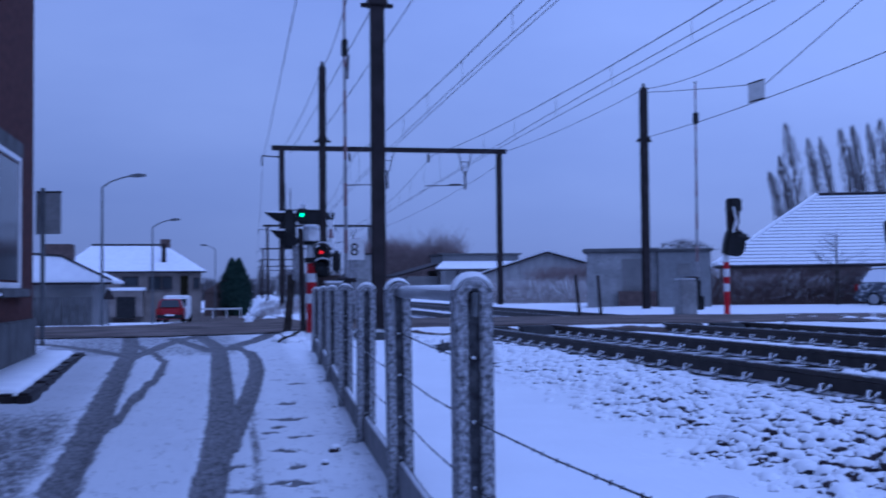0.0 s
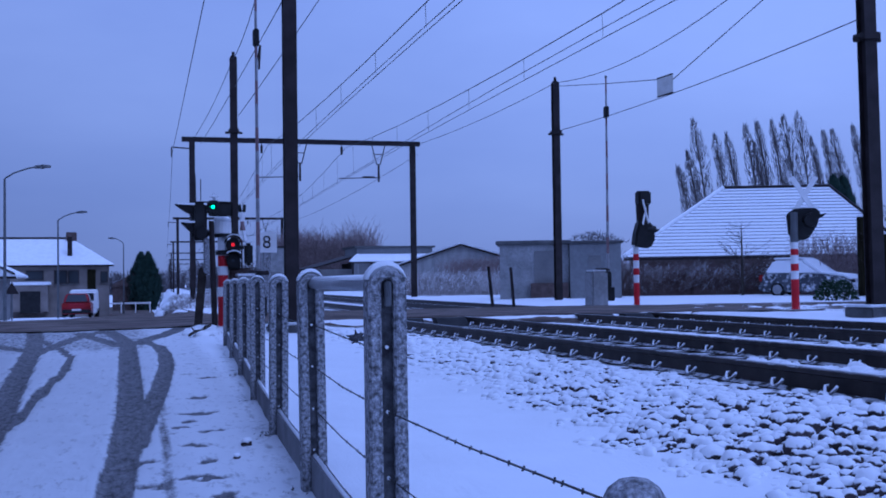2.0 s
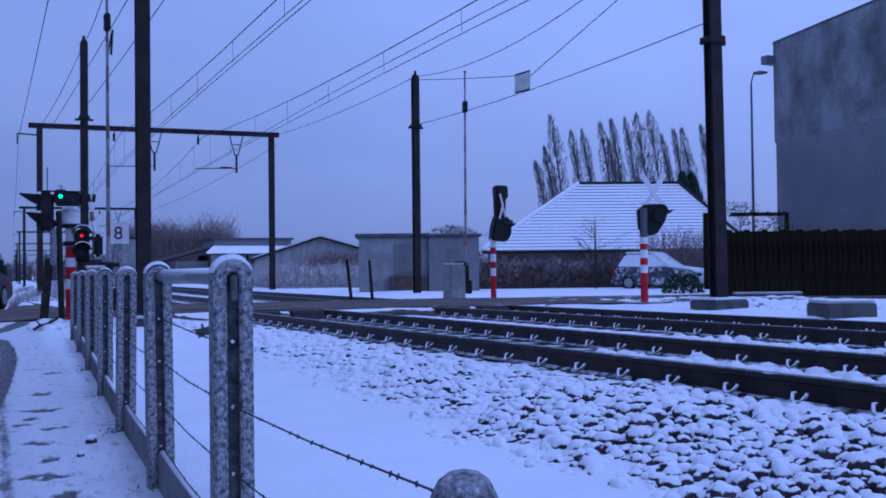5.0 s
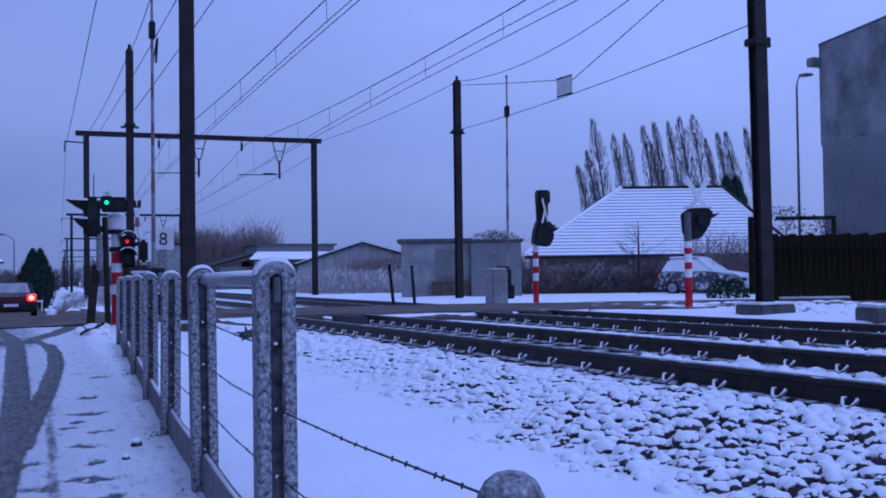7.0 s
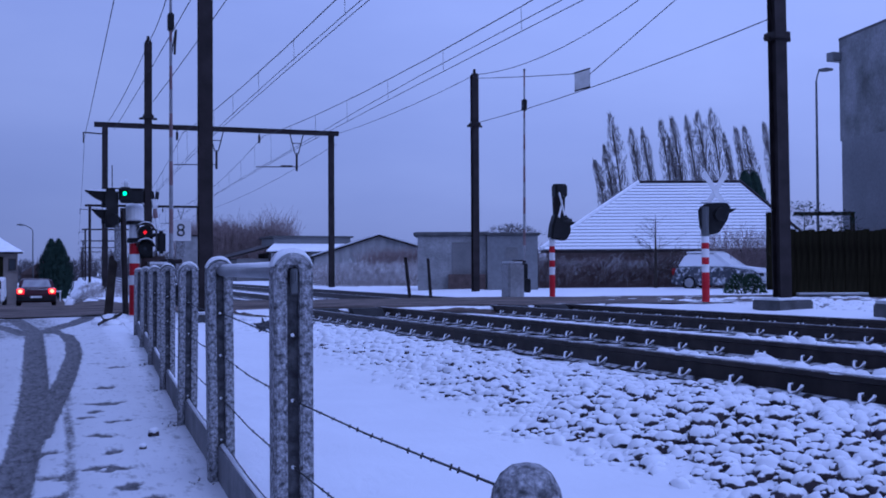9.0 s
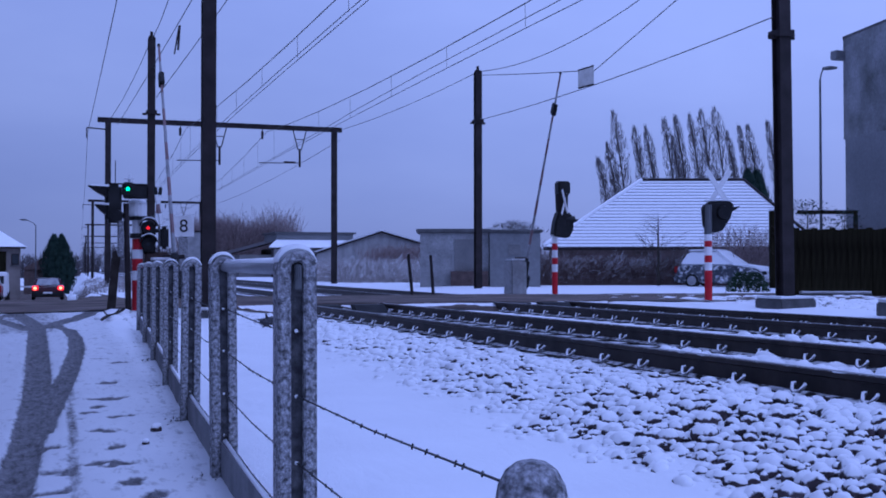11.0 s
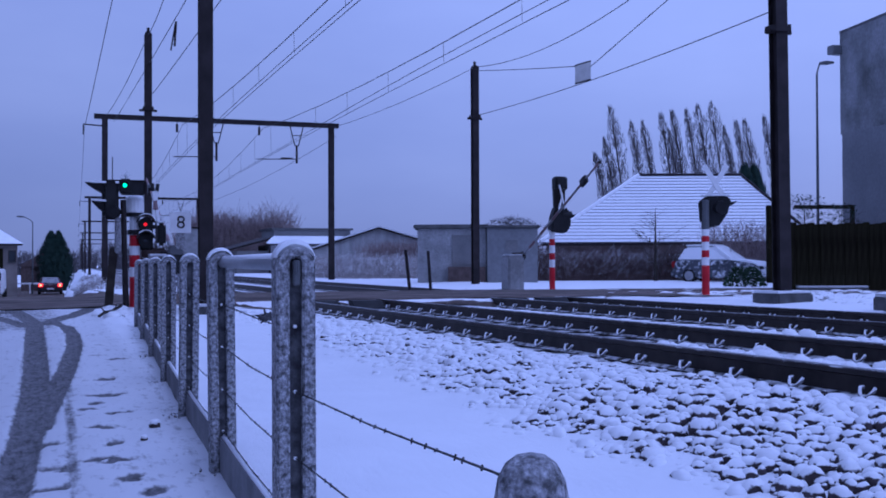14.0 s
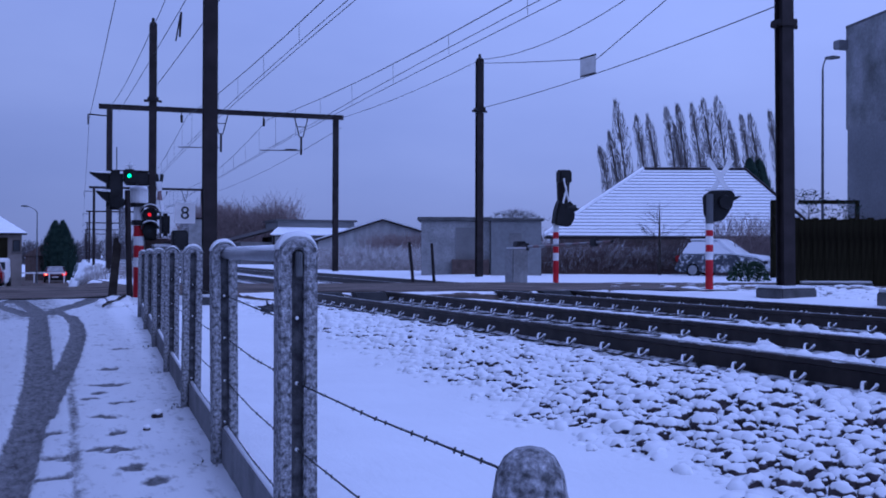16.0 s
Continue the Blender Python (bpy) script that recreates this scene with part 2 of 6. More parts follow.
M_PLATE = material("pale_tension_plate", (0.45, 0.45, 0.43), (0.55, 0.55, 0.53), 0.6, 5, 0.1, 40)
M_GREEN = glow("green_signal", (0.1, 1.0, 0.2), 4.0)
M_REDLIGHT = glow("red_signal", (1.0, 0.006, 0.001), 1.5)
M_TAIL = glow("tail_light", (1.0, 0.006, 0.001), 2.4)
M_BULB = glow("tail_bulb", (1.0, 0.27, 0.06), 5.0)
# boom red and white, with the dark grey of backlight put into the colour
M_BOOMRED = material("backlit_boom_red", (0.2, 0.13, 0.13), (0.25, 0.17, 0.17), 0.6, 4, 0.1, 40)
M_BOOMWHITE = material("backlit_boom_white", (0.25, 0.25, 0.26), (0.34, 0.34, 0.35), 0.6, 4, 0.1, 40)


# ---------------------------------------------------------------- mesh helpers
class Shape:
    """Collects boxes, tubes and prisms into one mesh."""

    def __init__(self):
        self.v, self.f = [], []

    def add(self, verts, faces):
        k = len(self.v)
        self.v += [tuple(p) for p in verts]
        self.f += [tuple(i + k for i in q) for q in faces]
        return self

    def box(self, x0, x1, y0, y1, z0, z1):
        return self.add([(x0, y0, z0), (x1, y0, z0), (x1, y1, z0), (x0, y1, z0), (x0, y0, z1), (x1, y0, z1), (x1, y1, z1), (x0, y1, z1)],
                        [(3, 2, 1, 0), (4, 5, 6, 7), (0, 1, 5, 4), (1, 2, 6, 5), (2, 3, 7, 6), (3, 0, 4, 7)])

    def tube(self, a, b, r, r2=None, n=8):
        a, b = Vector(a), Vector(b)
        r2 = r if r2 is None else r2
        d = (b - a).normalized()
        e = d.cross(Vector((0, 0, 1)) if abs(d.z) < 0.9 else Vector((1, 0, 0))).normalized()
        g = d.cross(e)
        vs = []
        for p, q in ((a, r), (b, r2)):
            for i in range(n):
                t = 2 * math.pi * i / n
                vs.append(p + e * (q * math.cos(t)) + g * (q * math.sin(t)))
        fs = [(i, (i + 1) % n, n + (i + 1) % n, n + i) for i in range(n)]
        fs += [tuple(range(n - 1, -1, -1)), tuple(range(n, 2 * n))]
        return self.add(vs, fs)

    def line(self, pts, r, n=6):
        """One connected tube through the points."""
        pts = [Vector(p) for p in pts]
        rings = []
        for i, p in enumerate(pts):
            d = (pts[min(i + 1, len(pts) - 1)] - pts[max(i - 1, 0)]).normalized()
            e = d.cross(Vector((0, 0, 1)) if abs(d.z) < 0.9 else Vector((1, 0, 0))).normalized()
            g = d.cross(e)
            rings.append([p + e * (r * math.cos(6.28319 * k / n)) + g * (r * math.sin(6.28319 * k / n)) for k in range(n)])
        return self.loft(rings)

    def prism(self, outline, y0, y1):
        """Outline in x, z, drawn out along y."""
        n = len(outline)
        vs = [(x, y0, z) for x, z in outline] + [(x, y1, z) for x, z in outline]
        fs = [(i, (i + 1) % n, n + (i + 1) % n, n + i) for i in range(n)] + [tuple(range(n - 1, -1, -1)), tuple(range(n, 2 * n))]
        return self.add(vs, fs)

    def prism_x(self, outline, x0, x1):
        """Outline in y, z, drawn out along x."""
        n = len(outline)
        vs = [(x0, y, z) for y, z in outline] + [(x1, y, z) for y, z in outline]
        fs = [(i, (i + 1) % n, n + (i + 1) % n, n + i) for i in range(n)] + [tuple(range(n - 1, -1, -1)), tuple(range(n, 2 * n))]
        return self.add(vs, fs)

    def loft(self, rings, close=True):
        n = len(rings[0])
        vs = [p for r in rings for p in r]
        fs = []
        for k in range(len(rings) - 1):
            for i in range(n):
                j = (i + 1) % n
                fs.append((k * n + i, k * n + j, (k + 1) * n + j, (k + 1) * n + i))
        if close:
            fs += [tuple(range(n - 1, -1, -1)), tuple((len(rings) - 1) * n + i for i in range(n))]
        return self.add(vs, fs)

    def data(self, name, mat, bevel=0.0, smooth=False):
        me = bpy.data.meshes.new(name)
        me.from_pydata(self.v, [], self.f)
        bm = bmesh.new()
        bm.from_mesh(me)
        bmesh.ops.recalc_face_normals(bm, faces=bm.faces)
        if bevel:
            es = [e for e in bm.edges if len(e.link_faces) == 2 and e.calc_face_angle(0) > 0.6]
            bmesh.ops.bevel(bm, geom=es, offset=bevel, segments=2, affect="EDGES", clamp_overlap=True)
        if smooth:
            for f in bm.faces:
                f.smooth = True
        bm.to_mesh(me)
        bm.free()
        me.materials.append(mat)
        return me


def part(name, shape, mat, parent, label="", bevel=0.0, smooth=False, at=None):
    me = shape if isinstance(shape, bpy.types.Mesh) else shape.data(name, mat, bevel, smooth)
    ob = new(name, me)
    ob.parent = parent
    if at is not None:
        ob.matrix_basis = at
    if label:
        ob["label"] = label
    return ob


def thing(name, m, label, category, group="", kind=""):
    ob = new(name)
    ob.matrix_basis = m
    return tagged(ob, label, category, group, kind)


def solid(name, shape, mat, label, category, m=None, group="", kind="", bevel=0.0, smooth=False):
    ob = new(name, shape.data(name, mat, bevel, smooth))
    if m is not None:
        ob.matrix_basis = m
    return tagged(ob, label, category, group, kind)


def smoothstep(a, b, x):
    t = np.clip((np.asarray(x, float) - a) / (b - a), 0, 1)
    return t * t * (3 - 2 * t)


# ---------------------------------------------------------------- ground
def bend(y):
    """Sideways drift of the railway, which curves gently to the right."""
    y = np.asarray(y, float)
    return np.where(y < 5, 0, np.where(y < 50, 0.00032 * (y - 5) ** 2, 0.648 + 0.0288 * (y - 50)))


def rail_z(y):
    return 0.475 - 0.0031 * np.clip(np.asarray(y, float), 0, 19)


def ground_z(x, y):
    x, y = np.asarray(x, float), np.asarray(y, float)
    lane = np.interp(y, [-50, 8.5, 13, 19, 25, 45, 66, 90, 200, 900], [0.04, 0.04, 0.17, 0.31, 0.33, -0.22, -0.74, -1.3, -1.35, -1.35])
    xb = x - bend(y)
    bed = rail_z(y) - 0.185
    field = np.interp(y, [-50, 9, 15, 19, 25, 50, 80, 900], [0.1, 0.1, 0.2, 0.33, 0.36, 0.05, 0.0, 0.0])
    right = np.interp(xb, [11, 14, 24, 60, 120], [0.33, 0.38, 0.33, 0.2, 0.0])
    z = lane + (field - lane) * smoothstep(0.7, 1.3, xb)
    z = z + (bed - z) * smoothstep(2.4, 3.9, xb)
    z = z + 0.055 * smoothstep(5.95, 6.5, xb) * (1 - smoothstep(7.3, 7.85, xb)) * (y < 60)
    z = z + (right - z) * smoothstep(10.3, 11.6, xb)
    on_track = smoothstep(2.2, 3.4, x) * (1 - smoothstep(10.6, 11.8, x))
    rise_y = np.clip((y - (17.6 + 1.45 * on_track)) / (1.7 - 1.45 * on_track), 0, 1)
    fall_y = np.clip((y - (25.0 + 0.2 * on_track)) / (2.5 - 2.2 * on_track), 0, 1)
    cross = rise_y * rise_y * (3 - 2 * rise_y) * (1 - fall_y * fall_y * (3 - 2 * fall_y)) * smoothstep(-1.5, 3.9, x) * (1 - smoothstep(10.4, 15.0, x))
    return z + (rail_z(y) - 0.012 - z) * cross


# wheel ruts on the lane: half width and line
RUTS = [(0.115, [(-0.35, -4), (-0.2, 2), (-0.14, 5.3), (-0.11, 6.2), (-0.08, 7.4), (-0.05, 9.0), (-0.05, 10.6), (-0.07, 13.4), (-0.09, 16.1)]),
        (0.085, [(-0.02, 7.3), (0.04, 8.4), (0.13, 9.6), (0.24, 11.0), (0.34, 12.8), (0.37, 14.4), (0.32, 15.6), (0.1, 16.8)]),
        (0.12, [(-0.08, 16.1), (-0.2, 17.5), (-0.54, 20.0)]), (0.14, [(0.0, 16.2), (0.25, 17.3), (0.59, 18.4), (1.13, 20.4)]),
        (0.1, [(-0.2, 15.9), (-0.5, 17.3), (-0.85, 18.8)]),
        (0.112, [(-0.6, -4), (-0.75, 3), (-0.88, 5.9), (-0.96, 7.4), (-1.04, 9.0), (-1.11, 10.8), (-1.2, 13.0), (-1.3, 15.4), (-1.4, 17.2), (-1.6, 19.5)]),
        (0.042, [(-0.92, 8.5), (-0.88, 9.4), (-0.82, 11.2), (-0.74, 12.6), (-0.75, 14.2), (-1.02, 16.0), (-1.3, 17.2)]),
        (0.1, [(-1.25, 14.9), (-1.05, 16.4), (-0.8, 18.2), (-0.3, 19.6)]), (0.1, [(-1.3, 15.3), (-1.9, 16.6), (-2.6, 17.8), (-4.2, 19.3)])]
PRINTS = [(0.71, 11.46, 0.5), (0.52, 9.92, 0.1), (0.42, 8.93, -0.15), (0.52, 8.87, -0.1), (0.38, 8.51, 0.35), (0.31, 8.17, 0.5), (0.51, 7.95, 0.6), (0.36, 7.26, -0.4), (0.38, 6.6, 0.7),
          (0.27, 6.05, -0.2), (0.37, 5.98, 0.1), (0.41, 5.48, 1.0), (0.04, 6.64, 0.4), (0.08, 5.82, 0.1), (0.05, 5.35, 0.2), (0.47, 5.11, 0.3), (0.36, 4.7, 0.4), (0.45, 4.2, 0.7), (0.3, 3.7, 0.3)]
FAINT = [(0.54, 11.86, 0.3), (0.59, 12.93, 0.2), (0.57, 14.2, 0.3), (0.95, 13.0, 0.2), (0.67, 12.3, 0.5), (0.24, 8.95, 0.3), (0.2, 7.9, 0.2)]


def lane_dist(x, y, line):
    best = np.full(np.shape(x), 9.0)
    for (x0, y0), (x1, y1) in zip(line, line[1:]):
        dx, dy = x1 - x0, y1 - y0
        t = np.clip(((x - x0) * dx + (y - y0) * dy) / (dx * dx + dy * dy), 0, 1)
        best = np.minimum(best, np.hypot(x - x0 - t * dx, y - y0 - t * dy))
    return best


def build_ground():
    xs = np.unique(np.round(np.concatenate([np.array([-2500, -1200, -600, -300, -160, -90, -60, -40, -28, -20, -15, -12, -10, -8, -7, -6, -5, -4.5]),
                                            np.arange(-4, -0.5, 0.055), np.arange(-0.5, 0.8, 0.03), np.arange(0.8, 1.6, 0.055), np.arange(1.6, 4.2, 0.13), np.arange(4.2, 10, 0.25), np.arange(10, 16, 0.5),
                                            np.array([17, 18, 20, 22, 25, 28, 32, 40, 50, 65, 80, 110, 160, 300, 600, 1200, 2500])]), 4))
    ys = np.unique(np.round(np.concatenate([np.array([-2500, -800, -300, -100, -50, -25, -12, -6, -3, -1]), np.arange(0, 3, 0.25), np.arange(3, 21, 0.075),
                                            np.arange(21, 32, 0.4), np.arange(32, 100, 3), np.array([110, 130, 160, 200, 300, 500, 900, 1500, 2500])]), 4))
    X, Y = np.meshgrid(xs, ys)
    Z = ground_z(X, Y)
    slush = np.zeros_like(X)
    for w, line in RUTS:
        slush = np.maximum(slush, 1 - smoothstep(0.5, 1.45, lane_dist(X, Y, line) / (w * np.interp(Y, [4.5, 9], [0.72, 1.0]))))
    slush = np.maximum(slush, 0.46 * (1 - smoothstep(0.015, 0.05, lane_dist(X, Y, [(0.12, 2), (0.13, 5), (0.17, 7.4), (0.21, 10.3)]))))
    # thinner cover between and outside the ruts
    thin = 0.24 * smoothstep(-2.3, -1.6, X) * (1 - smoothstep(0.1, 0.5, X)) * (Y < 19.2)
    thin = np.maximum(thin, 0.42 * smoothstep(13.5, 16.0, Y) * smoothstep(-6.0, -3.0, X) * (1 - smoothstep(0.0, 0.6, X)) * (Y < 19.2))
    # churned slush towards the house
    thin = np.maximum(thin, 0.5 * smoothstep(-2.4, -1.9, X) * (1 - smoothstep(-1.15, -0.85, X + 0.06 * (Y - 6))) * (1 - smoothstep(8.5, 12.0, Y)) * smoothstep(1.0, 4.0, Y))
    tread = np.clip((0.62 + 0.38 * (1 - smoothstep(-1.7, -1.0, X))) * smoothstep(-2.7, -2.2, X) * (1 - smoothstep(0.15, 0.4, X)) + 0.45 * smoothstep(0.15, 0.4, X) * (1 - smoothstep(0.75, 0.95, X)), 0, 1) * (Y < 19.2)
    prints = np.zeros_like(X)
    for k, (px, py, ang) in enumerate(PRINTS + FAINT):
        dx, dy = X - px, Y - py
        turn = 0.25 + 1.1 * ang
        a, c = dx * math.cos(turn) + dy * math.sin(turn), -dx * math.sin(turn) + dy * math.cos(turn)
        c = c + 0.025 * np.sin(a * 25 + k)
        prints = np.maximum(prints, (1.0 if k < len(PRINTS) else 0.5) * np.exp(-((a / (0.085 + 0.012 * (k % 4))) ** 2 + (c / 0.05) ** 4)))
    base = 0.25 * smoothstep(-0.35, 0.1, X) * (1 - smoothstep(0.9, 1.0, X)) * (Y < 19)
    edge = 0.33 * np.exp(-((X - (0.5 + 0.042 * Y)) / 0.08) ** 2) * (Y < 17)
    slush = np.clip(np.maximum(np.maximum(slush, prints * 1.0), np.maximum(np.maximum(base, edge), thin)), 0, 1)
    rough = np.array([[noise.noise((x * 2.2, y * 2.2, 0)) * 0.012 + noise.noise((x * 9, y * 9, 3)) * 0.006 for x in xs] for y in ys]) * (np.abs(Y) < 40) * (1 + 3.5 * smoothstep(11, 12.5, X) * (1 - smoothstep(18, 24, X)))
    Z = Z + rough - 0.03 * np.minimum(slush, 1) * (Y < 19)
    nx, ny = len(xs), len(ys)
    verts = np.stack([X, Y, Z], -1).reshape(-1, 3)
    i = np.arange(nx * ny).reshape(ny, nx)
    faces = np.stack([i[:-1, :-1], i[:-1, 1:], i[1:, 1:], i[1:, :-1]], -1).reshape(-1, 4)
    me = bpy.data.meshes.new("ground")
    me.from_pydata(verts.tolist(), [], faces.tolist())
    a = me.attributes.new("slush", "FLOAT", "POINT")
    a.data.foreach_set("value", slush.ravel().astype(np.float32))
    a = me.attributes.new("tread", "FLOAT", "POINT")
    a.data.foreach_set("value", tread.ravel().astype(np.float32))
    me.polygons.foreach_set("use_smooth", np.ones(len(faces), dtype=bool))
    me.materials.append(M_GROUND)
    tagged(new("ground", me), "snow-covered ground with slushy tyre ruts and footprints", "ground", kind="structure")


def strip(name, mat, xs, ys, lift, label, category, wobble=0.0):
    X, Y = np.meshgrid(xs, ys)
    if wobble:
        for r, s in ((0, -1), (-1, 1)):
            Y[r] = Y[r] + [s * wobble * noise.noise((x * 0.6, s * 7.0, 1)) + s * wobble * 0.4 * noise.noise((x * 2.3, s, 4)) for x in xs]
    Z = ground_z(X, Y) + lift
    nx, ny = len(xs), len(ys)
    i = np.arange(nx * ny).reshape(ny, nx)
    faces = np.stack([i[:-1, :-1], i[:-1, 1:], i[1:, 1:], i[1:, :-1]], -1).reshape(-1, 4)
    me = bpy.data.meshes.new(name)
    me.from_pydata(np.stack([X, Y, Z], -1).reshape(-1, 3).tolist(), [], faces.tolist())
    me.polygons.foreach_set("use_smooth", np.ones(len(faces), dtype=bool))
    me.materials.append(mat)
    return tagged(new(name, me), label, category, kind="structure")


def build_roads():
    strip("road", M_ASPHALT, np.concatenate([np.arange(-60, -6, 2), np.arange(-6, 16, 0.25), np.arange(16, 40, 2)]), np.arange(19.1, 25.21, 0.3), 0.02,
          "wet brown slushy asphalt road over the level crossing", "road", 0.35)
    X = strip("side_road", M_ASPHALT, np.arange(-2.6, 2.01, 0.4), np.concatenate([np.arange(25.3, 45, 0.8), np.arange(45, 130, 4)]), 0.018,
              "slushy asphalt side road beside the railway", "road")
    return X


build_ground()
build_roads()


# ---------------------------------------------------------------- railway
def rail_shape(x, ys, z_off=0.0):
    """A flat-bottomed rail as a swept section."""
    sec = [(-0.07, -0.17), (0.07, -0.17), (0.07, -0.158), (0.012, -0.14), (0.012, -0.045), (0.036, -0.034), (0.036, -0.006), (0.028, 0.0),
           (-0.028, 0.0), (-0.036, -0.006), (-0.036, -0.034), (-0.012, -0.045), (-0.012, -0.14), (-0.07, -0.158)]
    rings = []
    for y in ys:
        c, z = x + float(bend(y)), float(rail_z(y)) + z_off
        rings.append([(c + a, float(y), z + b) for a, b in sec])
    return Shape().loft(rings)


def clip_mesh():
    s = Shape()
    pts = [(0.02, -0.05, 0.055), (0.04, -0.055, 0.056), (0.062, -0.036, 0.02), (0.075, 0.0, 0.01), (0.062, 0.032, 0.018), (0.036, 0.052, 0.046), (0.018, 0.036, 0.054)]
    s.line([(0.95 * a, 0.95 * b, 1.1 * c + 0.008) for a, b, c in pts], 0.0125, 6)
    return s.data("rail_clip", M_CLIP, smooth=True)


M_CLIP = material("frosted_rail_clip", (0.08, 0.072, 0.07), (0.34, 0.35, 0.37), 0.8, 25, 0.2, 60, snow=0.6, snow_level=0.7)


def railway_track(x0, lower, label):
    tr = thing("railway_track", pose(0, 0, 0), label, "railway track", "double track", "structure")
    ys_near = np.concatenate([np.arange(-14, 19.3, 1.5), [19.3]])
    ys_far = np.concatenate([np.arange(25.0, 60, 2.5), np.arange(60, 420, 12)])
    for dx in (-0.753, 0.753):
        part("rail", rail_shape(x0 + dx, ys_near, -lower), M_RAIL, tr, "dark steel rail")
        part("rail", rail_shape(x0 + dx, np.arange(19.3, 25.1, 1.9), -lower), M_RAIL, tr, "dark steel rail")
        part("rail", rail_shape(x0 + dx, ys_far, -lower), M_RAIL, tr, "dark steel rail")
        cap = Shape()
        rings = []
        for y in np.concatenate([ys_near, ys_far]):
            c, z = x0 + dx + float(bend(y)), float(rail_z(y)) - lower
            rings.append([(c - 0.024, float(y), z + 0.0005), (c + 0.024, float(y), z + 0.0005), (c + 0.02, float(y), z + 0.0025), (c - 0.02, float(y), z + 0.0025)])
        part("running_surface", cap.loft(rings), M_RAILTOP, tr, "worn bright running surface")
    sl = Shape().box(-1.25, 1.25, -0.12, 0.12, -0.2, 0.0).data("sleeper", M_SLEEPER, 0.02)
    cl = clip_mesh()
    y = -6.0
    while y < 19.0:
        c, z = x0 + float(bend(y)), float(rail_z(y)) - lower - 0.172
        part("sleeper", sl, M_SLEEPER, tr, at=pose(c, y, z + 0.004))
        if y > 1.0:
            for dx in (-0.753, 0.753):
                for sgn in (-1, 1):
                    part("rail_clip", cl, M_CLIP, tr, at=pose(c + dx + sgn * 0.055, y, z + 0.012, 0, 0, 0 if sgn > 0 else 180))
        y += 0.6
    return tr


def lump(rng, r):
    """A low stone with a soft cap."""
    n = 7
    rings, h = [], r * rng.uniform(0.7, 1.1)
    rot = rng.uniform(0, 6.3)
    sx, sy = rng.uniform(0.75, 1.3), rng.uniform(0.75, 1.3)
    off = [rng.uniform(0.7, 1.3) for _ in range(n)]
    for k, (q, zz) in enumerate(((0.85, -0.7), (1.0, -0.1), (0.92, 0.4), (0.68, 0.78), (0.3, 0.98))):
        rings.append([(r * q * off[i] * sx * math.cos(rot + 6.2832 * i / n), r * q * off[i] * sy * math.sin(rot + 6.2832 * i / n), h * zz + rng.uniform(-0.1, 0.1) * h) for i in range(n)])
    return rings


def ballast_bed():
    """Near stones are pieces of their own, the rest is one heap."""
    rng = random.Random(11)
    bed = thing("ballast_bed", pose(0, 0, 0), "dark ballast stones capped with snow beside the track", "ballast", kind="structure")
    kinds = []
    for k in range(10):
        me = Shape().loft(lump(rng, 0.05)).data("ballast_stone", M_STONE, smooth=True)
        kinds.append(me)
    snowy = []
    for me in kinds:
        twin = me.copy()
        twin.materials[0] = M_STONEFAR
        snowy.append(twin)
    s, count = Shape(), 0
    far = Shape()
    spots = [(2.45, 4.2, 2.0, 6.2, 0.05, 0.016), (2.45, 4.2, 6.2, 8.6, 0.05, 0.01), (2.55, 4.15, 8.6, 12.5, 0.058, 0.002), (2.6, 4.1, 12.5, 18.6, 0.075, -0.004), (4.45, 5.7, 2.5, 9.0, 0.075, -0.012), (6.55, 7.3, 2.5, 10, 0.08, -0.03)]
    for n, (x0, x1, y0, y1, step, up) in enumerate(spots):
        y = y0
        while y < y1:
            x = x0 + rng.uniform(0, step) + 0.3 * noise.noise((3.1, y * 0.8, 2))
            while x < x1:
                px, py = x + rng.uniform(-0.4, 0.4) * step, y + rng.uniform(-0.5, 0.5) * step
                bare = noise.noise((px * 2.4, py * 2.4, 8)) + 0.6 * noise.noise((px * 7, py * 7, 4))
                r = step * rng.choice((0.4, 0.55, 0.7, 0.85, 1.1)) * rng.uniform(0.85, 1.1)
                z = float(ground_z(px, py)) - 0.012 + rng.uniform(-0.026, 0.022) + 0.02 * noise.noise((px * 3.5, py * 3.5, 17)) + up * max(0, min(1, (px - x0) * 3)) - 0.05 * max(0, 1 - (px - x0 + 0.15 * noise.noise((px * 3, py * 3, 5))) * 1.8)
                z -= 0.012 * (n in (1, 2, 3))
                heap = s if n < 3 and bare > float(np.interp(py, [3.5, 5, 7, 12], [-0.8, -0.3, 0.02, 0.12])) + 0.35 * max(0, 3.1 - px) else far
                if n == 0 and px > 3.0 and py > 3.6 and count < 300:
                    count += 1
                    part("ballast_stone", kinds[count % 10] if heap is s else snowy[count % 10], M_STONE, bed, at=pose(px, py, z, rng.uniform(-14, 14), rng.uniform(-14, 14), rng.uniform(0, 360)) @ Matrix.Diagonal((r / 0.05, r / 0.05, 0.97 * r / 0.05, 1)))
                else:
                    low = 0.8 if n in (1, 2, 3) else 0.97
                    heap.loft([[(px + a, py + b, z + low * c) for a, b, c in ring] for ring in lump(rng, r)])
                x += step * rng.uniform(0.8, 1.25)
            y += step * 0.95
    for heap, mat in ((s, M_STONE), (far, M_STONEFAR)):
        me = bpy.data.meshes.new("ballast_heap")
        me.from_pydata(heap.v, [], heap.f)
        me.polygons.foreach_set("use_smooth", np.ones(len(heap.f), dtype=bool))
        me.materials.append(mat)
        ob = new("ballast_heap", me)
        ob.parent = bed
        tagged(ob, kind="stuff")


